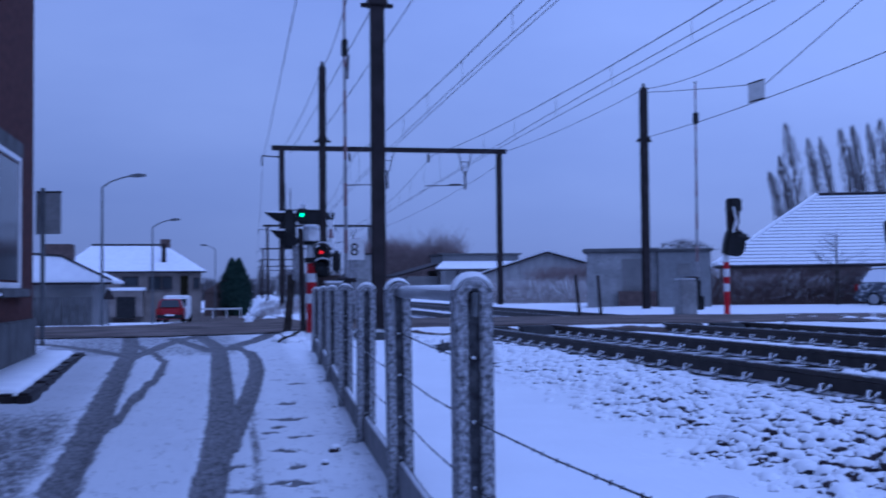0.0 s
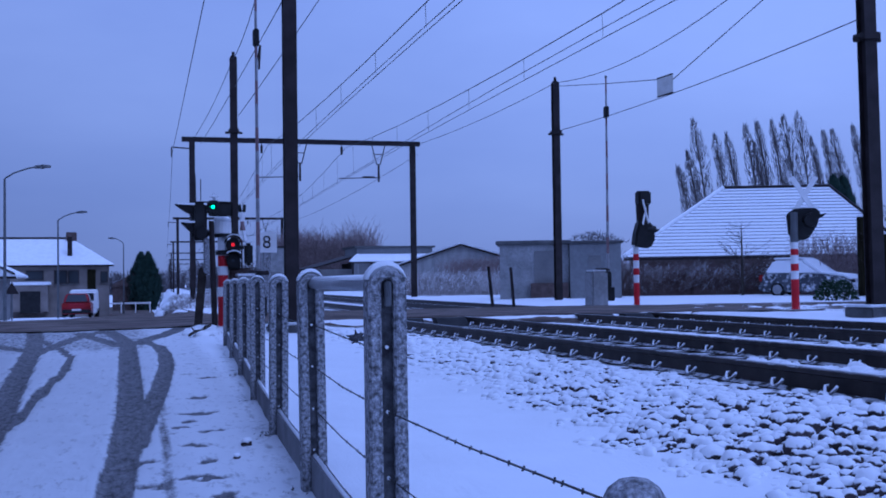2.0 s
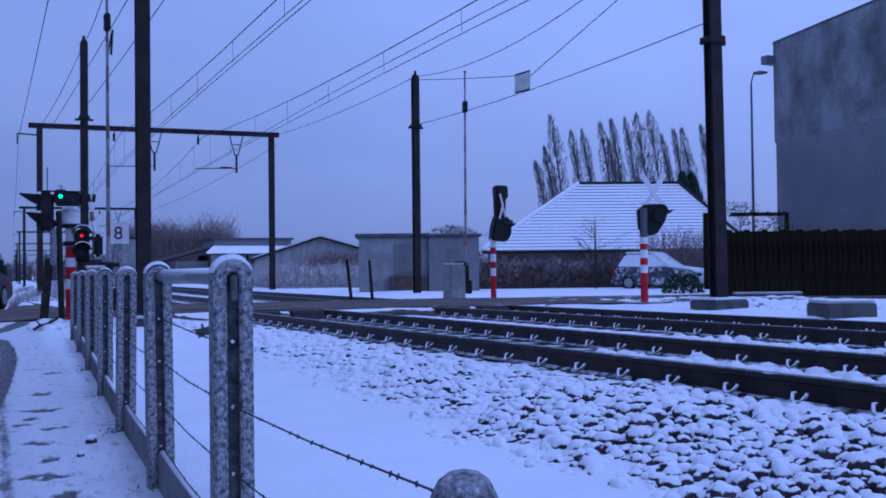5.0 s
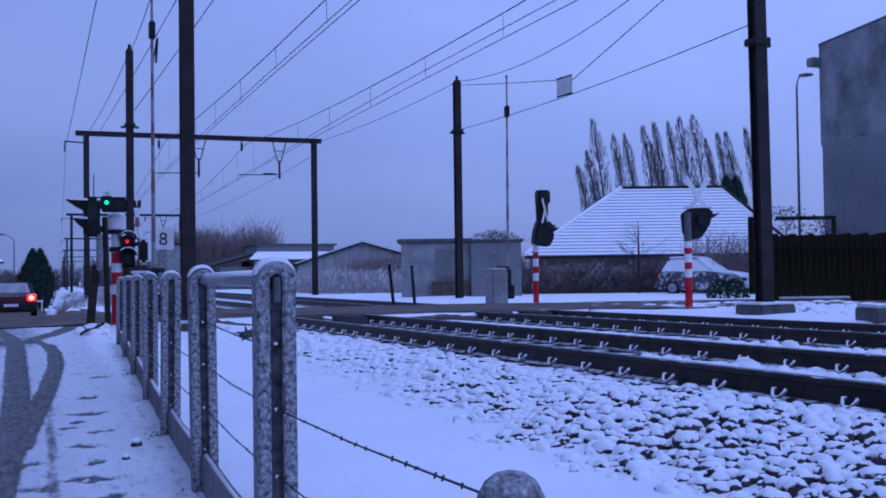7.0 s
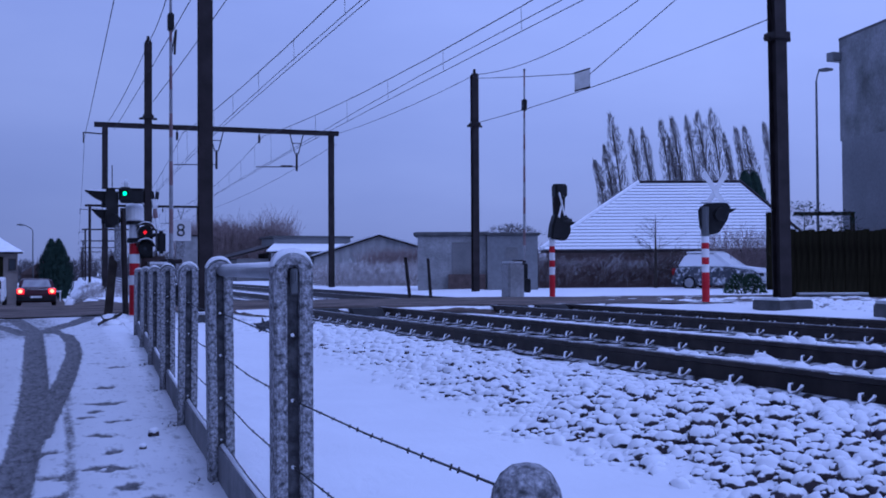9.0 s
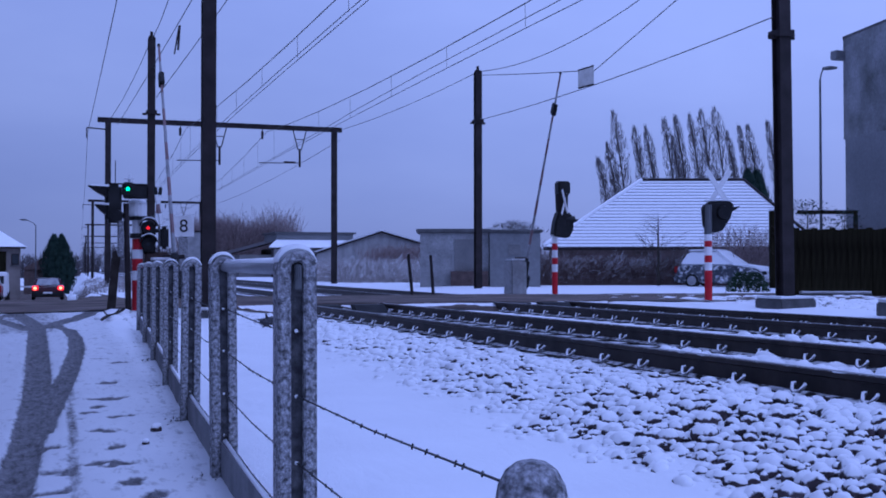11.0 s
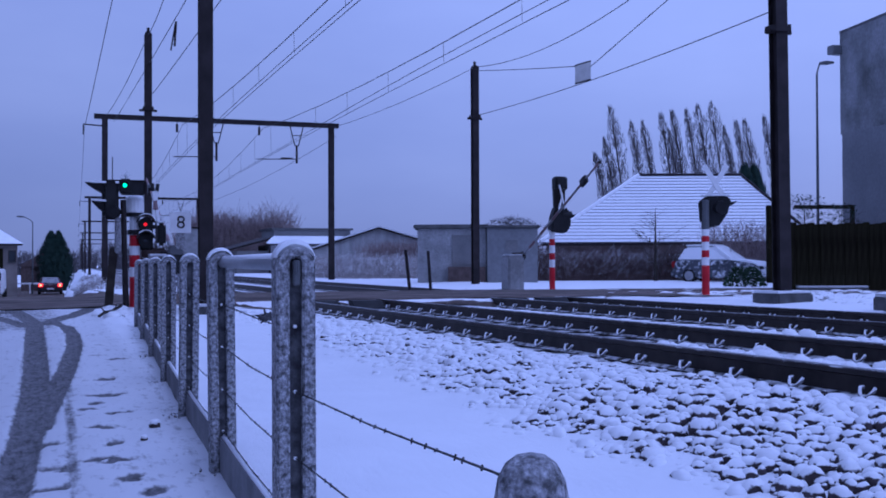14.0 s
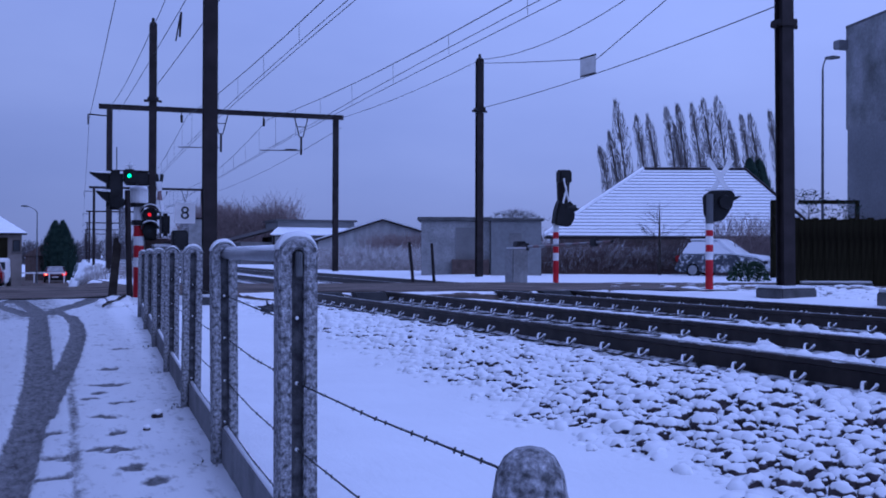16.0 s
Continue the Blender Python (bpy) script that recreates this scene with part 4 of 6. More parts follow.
def boom(length, label, r=0.03):
    """A boom that lies along +y from its pivot."""
    b = thing("barrier_boom", pose(0, 0, 0), label, "barrier boom", "barrier booms")
    n = 12
    for i in range(n):
        a, c = length * i / n, length * (i + 1) / n
        ra, rc = r * (1 - 0.43 * i / n), r * (1 - 0.43 * (i + 1) / n)
        part("stripe", Shape().tube((0, a, 0), (0, c, 0), ra, rc, n=10), M_BOOMRED if i % 2 else M_BOOMWHITE, b, "red stripe" if i % 2 else "white stripe")
    part("counterweight", Shape().box(-0.06, 0.06, -0.75, -0.05, -0.1, 0.1).box(-0.12, 0.12, -0.8, -0.45, -0.16, 0.16), M_BLACK, b, "black counterweight arm", bevel=0.02)
    part("lamp", Shape().box(-0.05, 0.05, length * 0.79, length * 0.85, -0.09, 0.09), M_BLACK, b, "small black boom lamp", bevel=0.02)
    part("tip", Shape().tube((0, length, 0), (0, length + 0.05, 0), 0.03, n=8), M_BLACK, b)
    return b


def hood_shell(cx, cz, y0, y1, r, thick, a0, a1, n=10):
    """Part of a cylinder wall along y, open below."""
    s = Shape()
    rings = []
    for k in range(n + 1):
        a = radians(a0 + (a1 - a0) * k / n)
        c, d = math.cos(a), math.sin(a)
        rings.append([(cx + r * c, y0, cz + r * d), (cx + (r + thick) * c, y0, cz + (r + thick) * d), (cx + (r + thick) * c, y1, cz + (r + thick) * d), (cx + r * c, y1, cz + r * d)])
    return s.loft(rings)


def near_signal_cluster():
    t = thing("crossing_signal", pose(1.455, 18.9, 0.36), "red and white banded crossing signal with a lit red lamp", "crossing signal", "crossing signals")
    striped_post(t, 0, [(0.5, M_RED, "band"), (0.16, M_WHITE, "band"), (0.2, M_RED, "band"), (0.15, M_WHITE, "band"), (0.18, M_RED, "band"), (0.36, M_WHITE, "band")], 0.085)
    part("collar", Shape().tube((0, 0, 1.2), (0, 0, 1.28), 0.12, n=14), M_BLACK, t)
    part("drum", Shape().tube((0, 0, 1.55), (0, 0, 1.78), 0.15, n=16), M_WHITE, t, "white bell drum", bevel=0.02)
    part("snow_cap", Shape().loft([[(0.15 * q * math.cos(6.2832 * i / 14), 0.15 * q * math.sin(6.2832 * i / 14), z) for i in range(14)] for z, q in ((1.78, 1), (1.83, 0.9), (1.86, 0.5))]), M_SNOW, t, "snow on the drum", smooth=True)
    part("dark_ring", Shape().tube((0, 0, 1.5), (0, 0, 1.56), 0.17, n=16), M_BLACK, t)
    part("arm", Shape().tube((0, 0, 1.33), (0.35, -0.02, 1.33), 0.035), M_BLACK, t)
    for z, lens in ((1.37, M_REDLIGHT), (1.1, M_GLASS)):
        h = part("lamp_head", Shape().tube((0.16, -0.13, z), (0.16, 0.02, z), 0.115, 0.09, n=20), M_BLACK, t, "round black lamp head", bevel=0.012)
        part("lens", Shape().tube((0.16, -0.145, z), (0.16, -0.125, z), 0.028, n=16), lens, h, "lit red lens" if lens is M_REDLIGHT else "unlit lens")
        part("hood", hood_shell(0.16, z + 0.01, -0.34, -0.1, 0.135, 0.012, 10, 170), M_BLACK, h, "curved black hood")
        part("snow_cap", hood_shell(0.16, z + 0.01, -0.32, 0.0, 0.148, 0.02, 45, 135), M_SNOW, h, "snow along the hood", smooth=True)
    part("side_lamp", Shape().box(0.36, 0.5, -0.1, 0.1, 1.02, 1.4), M_BLACK, t, "black lamp head seen from the side", bevel=0.04)
    part("back_plate", Shape().box(0.08, 0.3, 0.03, 0.06, 0.95, 1.46), M_BLACK, t, "black signal back plate", bevel=0.02)
    for a in (9, -12):
        for z0, z1, m in ((-0.3, -0.12, M_WHITE), (-0.12, 0.04, M_BOOMRED), (0.04, 0.2, M_WHITE), (0.2, 0.33, M_BLACK)):
            part("cross_arm", Shape().box(-0.028, 0.028, -0.012, 0.012, z0, z1), m, t, "enamelled cross arm band", at=pose(0.34, 0.05 + (0.03 if a > 0 else 0), 1.74, 0, a, 30))
    part("drive_box", Shape().box(0.12, 0.52, 0.05, 0.32, 0.35, 0.98), M_WALLDARK, t, "rusty brown drive box", bevel=0.03)
    part("reflector", Shape().tube((0.46, 0.03, 0.72), (0.46, 0.05, 0.72), 0.06, n=12), M_RED, t, "red reflector")
    part("snow_cap", Shape().box(0.36, 0.5, -0.1, 0.1, 1.4, 1.43), M_SNOW, t, "snow on the side lamp", bevel=0.012)


def traffic_lights():
    t = thing("traffic_light", pose(1.28, 18.6, 0.3, 0, 0, 0), "pole with hooded traffic lights, one showing green", "traffic light")
    part("pole", Shape().tube((0.02, 0, -0.2), (-0.03, 0, 1.82), 0.05, 0.045, n=12), M_STEEL, t, "dark steel pole")
    part("front_plate", Shape().box(-0.08, 0.32, 0.0, 0.04, 1.9, 2.13), M_BLACK, t, "black lamp plate", bevel=0.02)
    part("top_bar", Shape().box(-0.3, 0.32, 0.0, 0.03, 2.13, 2.15), M_STEEL, t, "steel bar along the lamp heads")
    h = part("lamp_head", Shape().box(-0.1, 0.1, -0.12, 0.02, 1.92, 2.16), M_BLACK, t, "black lamp head with a lit green lens", bevel=0.03)
    part("lens", Shape().tube((-0.01, -0.135, 2.05), (-0.01, -0.12, 2.05), 0.029, n=16), M_GREEN, h, "lit green lens")
    part("hood", Shape().line([(-0.075, -0.15, 2.05), (-0.06, -0.15, 2.1), (-0.01, -0.15, 2.125), (0.04, -0.15, 2.1), (0.055, -0.15, 2.05)], 0.014), M_BLACK, h, "hood rim")
    part("snow_cap", Shape().box(-0.06, 0.09, -0.12, 0.03, 2.16, 2.28), M_SNOW, t, "snow heaped on the lamp", bevel=0.05)
    s = part("side_head", Shape().box(-0.36, -0.1, -0.05, 0.2, 1.5, 2.14), M_BLACK, t, "black traffic light head seen from the side", bevel=0.05)
    for z, reach in ((2.02, 0.62), (1.72, 0.52)):
        hood = Shape().loft([[(-0.33, -0.1, z - 0.1), (-0.33, 0.2, z - 0.1), (-0.33, 0.2, z + 0.06), (-0.33, -0.1, z + 0.06)],
                             [(-0.33 - (reach - 0.33) * 0.5, -0.04, z - 0.03), (-0.33 - (reach - 0.33) * 0.5, 0.14, z - 0.03), (-0.33 - (reach - 0.33) * 0.5, 0.14, z + 0.065), (-0.33 - (reach - 0.33) * 0.5, -0.04, z + 0.065)],
                             [(-reach, 0.0, z + 0.07), (-reach, 0.1, z + 0.07), (-reach, 0.1, z + 0.085), (-reach, 0.0, z + 0.085)]])
        part("hood", hood, M_BLACK, s)
        part("snow_cap", Shape().loft([[(-0.3, -0.08, z + 0.065), (-0.3, 0.18, z + 0.065), (-0.3, 0.16, z + 0.1), (-0.3, -0.06, z + 0.1)],
                                       [(-reach + 0.05, 0.0, z + 0.08), (-reach + 0.05, 0.1, z + 0.08), (-reach + 0.05, 0.09, z + 0.1), (-reach + 0.05, 0.01, z + 0.1)]]), M_SNOW, s, "snow on the hood")
    part("visor", Shape().tube((-0.2, -0.12, 1.62), (-0.16, 0.04, 1.62), 0.1, n=14), M_BLACK, s)
    part("lower_box", Shape().box(-0.16, -0.07, -0.06, 0.1, 0.95, 1.55), M_FROST, t, "frosted grey control box", bevel=0.02)
    part("aerial", Shape().tube((-0.28, 0, 2.14), (-0.29, 0, 2.6), 0.008, n=5), M_STEEL, t, "thin whip")
    part("aerial", Shape().tube((-0.2, 0, 2.14), (-0.2, 0, 2.52), 0.008, n=5), M_STEEL, t, "thin whip")
    solid("leaning_post", Shape().box(-0.066, 0.066, -0.06, 0.06, -0.2, 1.05), M_BARK, "dark leaning timber post", "post", pose(1.03, 18.9, 0.3, 0, 5, 0), bevel=0.02)
    heap = Shape()
    hr = random.Random(61)
    for k in range(26):
        a, q = hr.uniform(0, 6.28), hr.uniform(0.0, 0.32)
        x, y, r = 1.08 + q * math.cos(a), 18.1 + 2.2 * q * math.sin(a), hr.uniform(0.05, 0.13)
        heap.loft([[(x + 1.3 * u, y + 1.5 * v, float(ground_z(x, y)) + 0.6 * w) for u, v, w in ring] for ring in lump(hr, r)])
    solid("snow_heap", heap, M_SNOW, "lumpy snow heaped round the foot of the signal posts", "snow heap", kind="stuff", smooth=True)
    twig = Shape().line([(0.8, 17.0, 0.3), (0.9, 17.3, 0.345), (1.02, 17.6, 0.35), (1.18, 17.95, 0.42)], 0.022, 6).tube((0.9, 17.3, 0.345), (0.84, 17.45, 0.42), 0.013, 0.006).tube((1.02, 17.6, 0.35), (1.1, 17.6, 0.45), 0.012, 0.005)
    solid("fallen_branch", twig, M_BARK, "dark fallen branch half buried in snow", "branch")
    g = thing("dead_weeds", pose(1.05, 17.6, 0.27), "dead weeds poking through the snow", "weeds", kind="stuff")
    rng = random.Random(9)
    s = Shape()
    for k in range(80):
        a = rng.uniform(0, 6.3)
        x, y = rng.gauss(0.05, 0.09), rng.gauss(0.3, 0.3)
        s.tube((x, y, -0.02), (x + 0.03 * math.cos(a), y + 0.03 * math.sin(a), rng.uniform(0.0, 0.045)), 0.006, 0.003, n=4)
    part("stalks", s, M_BARK, g)


def speed_sign():
    t = thing("speed_sign", pose(3.05, 26.1, 0.3, 0, 0, -6), "white square sign with a black figure on a concrete post", "railway sign")
    part("post", Shape().box(-0.09, 0.09, -0.06, 0.06, -0.2, 1.5), M_FROST, t, bevel=0.015)
    panel = part("panel", Shape().box(-0.235, 0.235, -0.09, -0.065, 1.5, 1.97), M_WHITE, t, "white enamel panel", bevel=0.006)
    cu = bpy.data.curves.new("figure", "FONT")
    cu.body, cu.size, cu.align_x, cu.align_y, cu.extrude = "8", 0.42, "CENTER", "CENTER", 0.002
    ob = new("figure", cu)
    dg = bpy.context.evaluated_depsgraph_get()
    me = bpy.data.meshes.new_from_object(ob.evaluated_get(dg))
    bpy.data.objects.remove(ob)
    me.materials.clear()
    me.materials.append(M_BLACK)
    part("figure", me, M_BLACK, panel, "black figure 8", at=pose(0, -0.094, 1.735, 90, 0, 0))
    part("snow_cap", Shape().box(-0.2, 0.2, -0.1, -0.05, 1.97, 1.99), M_SNOW, t, "snow on the panel", bevel=0.008)


# ---------------------------------------------------------------- buildings
def window(parent, x0, x1, z0, z1, y, frame_w=0.07):
    f = part("window", Shape().box(x0, x1, y - 0.03, y + 0.05, z0, z0 + frame_w).box(x0, x1, y - 0.03, y + 0.05, z1 - frame_w, z1)
             .box(x0, x0 + frame_w, y - 0.03, y + 0.05, z0 + frame_w, z1 - frame_w).box(x1 - frame_w, x1, y - 0.03, y + 0.05, z0 + frame_w, z1 - frame_w)
             .box((x0 + x1) / 2 - frame_w / 2, (x0 + x1) / 2 + frame_w / 2, y - 0.03, y + 0.05, z0 + frame_w, z1 - frame_w), M_WHITE, parent, "white window frame")
    part("pane", Shape().box(x0 + 0.02, x1 - 0.02, y + 0.0, y + 0.02, z0 + 0.02, z1 - 0.02), M_GLASS, f, "dark window pane")
    part("sill", Shape().box(x0 - 0.08, x1 + 0.08, y - 0.12, y - 0.031, z0 - 0.08, z0), M_PLINTH, f, "stone sill")
    return f


def tiled_house():
    t = thing("house", pose(37.1, 59.5, -0.2, 0, 0, -20.5), "low house with a large snow-dusted tiled hipped roof", "house")
    part("wall", Shape().box(-7.6, 5.55, -3.5, 3.5, -0.3, 2.5), M_WALLDARK, t, "brown brick wall")
    # the ridge sits towards one end
    a0, a1, b = -8.6, 5.95, 4.0
    eave, ridge = 2.5, 6.75
    e = [(a0, -b, eave), (a1 + 1.9, -b, eave), (a1 + 1.9, b, eave), (a0, b, eave)]
    rl, rr = -2.1, 4.3
    r = [(rl, 0, ridge), (rr, 0, ridge)]
    s = Shape().add(e + r, [(0, 1, 5, 4), (2, 3, 4, 5), (1, 2, 5), (3, 0, 4), (3, 2, 1, 0)])
    roof = part("roof", s, M_SNOW, t, "snow-dusted hipped roof")
    n = 21
    for k in range(n):
        f0, f1 = k / n, (k + 1) / n
        xl0, xr0 = e[0][0] + (rl - e[0][0]) * f0, e[1][0] + (rr - e[1][0]) * f0
        xl1, xr1 = e[0][0] + (rl - e[0][0]) * f1, e[1][0] + (rr - e[1][0]) * f1
        y0, y1 = -b * (1 - f0), -b * (1 - f1)
        z0, z1 = eave + (ridge - eave) * f0, eave + (ridge - eave) * f1
        sh = Shape().add([(xl0, y0, z0), (xr0, y0, z0), (xr1, y1, z1), (xl1, y1, z1), (xl0, y0 - 0.03, z0 + 0.038), (xr0, y0 - 0.03, z0 + 0.038), (xr1, y1, z1 + 0.02), (xl1, y1, z1 + 0.02)],
                         [(0, 1, 5, 4), (4, 5, 6, 7), (1, 2, 6, 5), (3, 0, 4, 7)])
        part("tile_course", sh, M_TILE, roof)
    part("ridge_cap", Shape().tube((rl, 0, ridge + 0.05), (rr, 0, ridge + 0.05), 0.1), M_STEEL, roof, "dark ridge tiles")
    part("hip_cap", Shape().tube((rr, 0, ridge + 0.05), (e[1][0], -b, eave + 0.08), 0.1), M_STEEL, roof, "dark hip tiles")
    part("hip_cap", Shape().tube((rl, 0, ridge + 0.05), (e[0][0], -b, eave + 0.08), 0.13), M_SNOW, roof, "snowy hip tiles")
    part("gutter", Shape().box(e[0][0], e[1][0], -b - 0.14, -b, eave - 0.18, eave - 0.01), M_STEEL, t, "dark gutter", bevel=0.02)


def beige_house():
    t = thing("house", pose(-5.2, 91.5, -1.15, 0, 0, 2), "beige rendered house with a snow-covered hipped roof", "house", "houses by the side road")
    part("wall", Shape().box(-7.1, 3.4, -3.5, 3.5, -0.6, 3.85), M_WALL, t, "beige rendered wall")
    part("eave_board", Shape().box(-7.5, 3.75, -3.9, -3.62, 3.72, 3.86), M_STEEL, t, "dark eave board")
    e = [(-7.5, -3.9, 3.86), (3.8, -3.9, 3.86), (3.8, 3.9, 3.86), (-7.5, 3.9, 3.86)]
    r = [(-5.1, 0, 6.0), (0.65, 0, 6.0)]
    roof = part("roof", Shape().add(e + r, [(0, 1, 5, 4), (2, 3, 4, 5), (1, 2, 5), (3, 0, 4), (3, 2, 1, 0)]), M_SNOW, t, "snow-covered hipped roof")
    part("ridge_cap", Shape().tube((-5.1, 0, 6.04), (0.65, 0, 6.04), 0.09), M_STEEL, roof, "dark ridge tiles")
    part("valley", Shape().box(0.35, 0.7, -2.6, -2.3, 4.3, 6.05), M_STEEL, roof, "dark flue pipe in front of the roof")
    part("chimney", Shape().box(0.2, 1.0, -0.35, 0.35, 5.6, 6.5), M_WALLDARK, t, "brick chimney", bevel=0.03)
    for x0, x1, z0, z1 in ((-2.6, -1.35, 2.75, 3.45), (-0.6, 0.35, 2.45, 3.45), (0.4, 1.2, 2.45, 3.45), (2.75, 3.3, 2.5, 3.35)):
        f = part("window", Shape().box(x0, x1, -3.56, -3.5, z0, z1), M_STEEL, t, "dark window frame")
        part("pane", Shape().box(x0 + 0.07, x1 - 0.07, -3.575, -3.56, z0 + 0.07, z1 - 0.07), M_GLASS, f, "dark window pane")
        part("sill", Shape().box(x0 - 0.05, x1 + 0.05, -3.66, -3.56, z0 - 0.08, z0), M_PLINTH, f, "stone sill")
    part("door", Shape().box(1.8, 2.4, -3.58, -3.5, 0.2, 3.5), M_TIMBER, t, "dark tall stairwell panel")
    part("porch", Shape().box(-3.6, -0.8, -5.6, -3.52, 2.35, 2.6), M_SNOW, t, "snowy porch roof", bevel=0.04)
    part("porch_wall", Shape().box(-3.4, -1.0, -5.4, -3.52, 0.4, 2.35), M_WALL, t, "rendered porch wall")
    # black sheet on the wall paints the shade inside the garage opening
    part("garage_shade", Shape().box(-2.9, -1.5, -5.46, -5.4, 0.3, 1.9), M_BLACK, t, "black panel for the shade in the garage opening")
    w = thing("low_outbuilding", pose(-1.0, 112.0, -1.2), "low brown outbuilding behind the conifer", "outbuilding")
    part("wall", Shape().box(-0.8, 3.0, -2, 2, -0.3, 2.2), M_WALLDARK, w)
    part("roof", Shape().prism([(-1.0, 2.2), (3.2, 2.2), (1.1, 3.5)], -2.2, 2.2), M_WALLDARK, w, "brown pitched roof")


def low_house():
    t = thing("house", pose(-8.1, 53.0, -0.45, 0, 0, 0), "low house with snowy lean-to roofs and chimney stack", "house", "houses by the side road")
    part("wall", Shape().box(-5.0, 2.5, -3.0, 3.0, -0.5, 2.0), M_SHED, t, "grey wall")
    part("roof", Shape().prism([(-5.2, 2.0), (3.3, 1.95), (3.3, 2.05), (1.2, 3.1), (-0.2, 3.2), (-5.2, 2.9)], -3.2, 3.2), M_SNOW, t, "snow-covered roof", bevel=0.03)
    part("chimney", Shape().box(0.1, 1.35, -1.0, 0.2, 2.6, 3.75), M_WALLDARK, t, "brick chimney stack", bevel=0.03)
    part("gutter", Shape().box(-5.2, 3.35, -3.3, -3.21, 1.88, 1.98), M_STEEL, t, "dark gutter")
    part("verge", Shape().line([(3.3, -3.22, 2.08), (1.2, -3.22, 3.14), (-0.2, -3.22, 3.25)], 0.05), M_STEEL, t, "dark roof verge")
    for i in range(14):
        x = -1.9 + i * 0.32
        part("gate_slat", Shape().box(x, x + 0.26, -3.62, -3.57, -0.5, 1.35), M_PLINTH, t)


def brick_corner_house():
    t = thing("corner_house", pose(-2.46, 15.0, 0.0), "dark red brick house with white framed windows and grey plinth", "house")
    part("wall", Shape().box(-9.0, 0.0, -9.5, 0.0, 0.75, 9.0), M_BRICK, t, "dark red brick wall")
    part("plinth", Shape().box(-9.0, 0.04, -9.5, 0.04, -0.3, 0.75), M_PLINTH, t, "grey cement plinth", bevel=0.02)
    for z0, z1 in ((1.13, 2.72), (5.2, 6.8)):
        for y0 in (-2.5, -5.4, -8.2):
            f = part("window", Shape().box(-0.05, 0.03, y0, y0 + 0.07, z0, z1).box(-0.05, 0.03, y0 + 1.43, y0 + 1.5, z0, z1)
                     .box(-0.05, 0.03, y0 + 0.07, y0 + 1.43, z0, z0 + 0.07).box(-0.05, 0.03, y0 + 0.07, y0 + 1.43, z1 - 0.07, z1), M_WHITE, t, "white window frame", bevel=0.01)
            part("pane", Shape().box(-0.02, 0.012, y0 + 0.1, y0 + 1.4, z0 + 0.1, z1 - 0.1), M_GLASS, f, "dark window pane")
            part("sill", Shape().box(-0.02, 0.12, y0 - 0.1, y0 + 1.6, z0 - 0.1, z0), M_PLINTH, f, "stone sill", bevel=0.01)
            part("lintel", Shape().box(-0.02, 0.025, y0 - 0.12, y0 + 1.62, z1, z1 + 0.18), M_PLINTH, f, "stone lintel")
    part("snow_ledge", Shape().box(0.0, 0.11, -8.0, -1.7, 1.05, 1.08), M_SNOW, t, "snow on the sill", bevel=0.01)
    k = thing("raised_footway", pose(0, 0, 0), "snow-covered raised footway with a dark kerb", "footway", kind="structure")
    rng = random.Random(52)
    for n in range(9):
        y0 = 10.35 + n * 0.6
        part("kerb", Shape().box(-1.86 - 0.02 * n, -1.72 - 0.02 * n, y0, y0 + 0.585, -0.1, 0.175 + 0.01 * n + rng.uniform(-0.006, 0.006)), M_STEEL, k, "dark wet kerb", bevel=0.025)
    part("kerb", Shape().box(-2.42, -1.87, 10.35, 10.5, -0.1, 0.175), M_STEEL, k, "dark wet kerb", bevel=0.025)
    top = Shape()
    rows = []
    for n in range(24):
        y = 10.47 + n * 0.23
        e = -1.85 - 0.008 * n + 0.025 * noise.noise((y * 2.1, 0.4, 3))
        z = 0.185 + 0.004 * n
        rows.append([(-2.42, y, z - 0.1), (e, y, z - 0.06), (e - 0.02, y, z - 0.005), (e - 0.07, y, z + 0.012 + 0.008 * noise.noise((y * 3, 1, 1))), (-2.42, y, z + 0.02)])
    part("snow_top", top.loft(rows), M_SNOW, k, "snow on the footway", smooth=True)
    g = thing("road_sign", pose(-2.8, 18.0, 0.1, 0, 0, -12), "grey back of a rectangular road sign on a pole", "road sign")
    part("pole", Shape().tube((0, 0, -0.2), (0, 0, 2.62), 0.035, n=10), M_GALV, g)
    part("panel", Shape().box(-0.11, 0.27, 0.04, 0.06, 1.9, 2.55), M_GREYBOX, g, "grey sign panel", bevel=0.008)
    part("rim", Shape().box(-0.12, 0.28, 0.035, 0.065, 2.55, 2.575).box(-0.12, -0.1, 0.035, 0.065, 1.89, 2.55), M_STEEL, g, "dark folded rim")


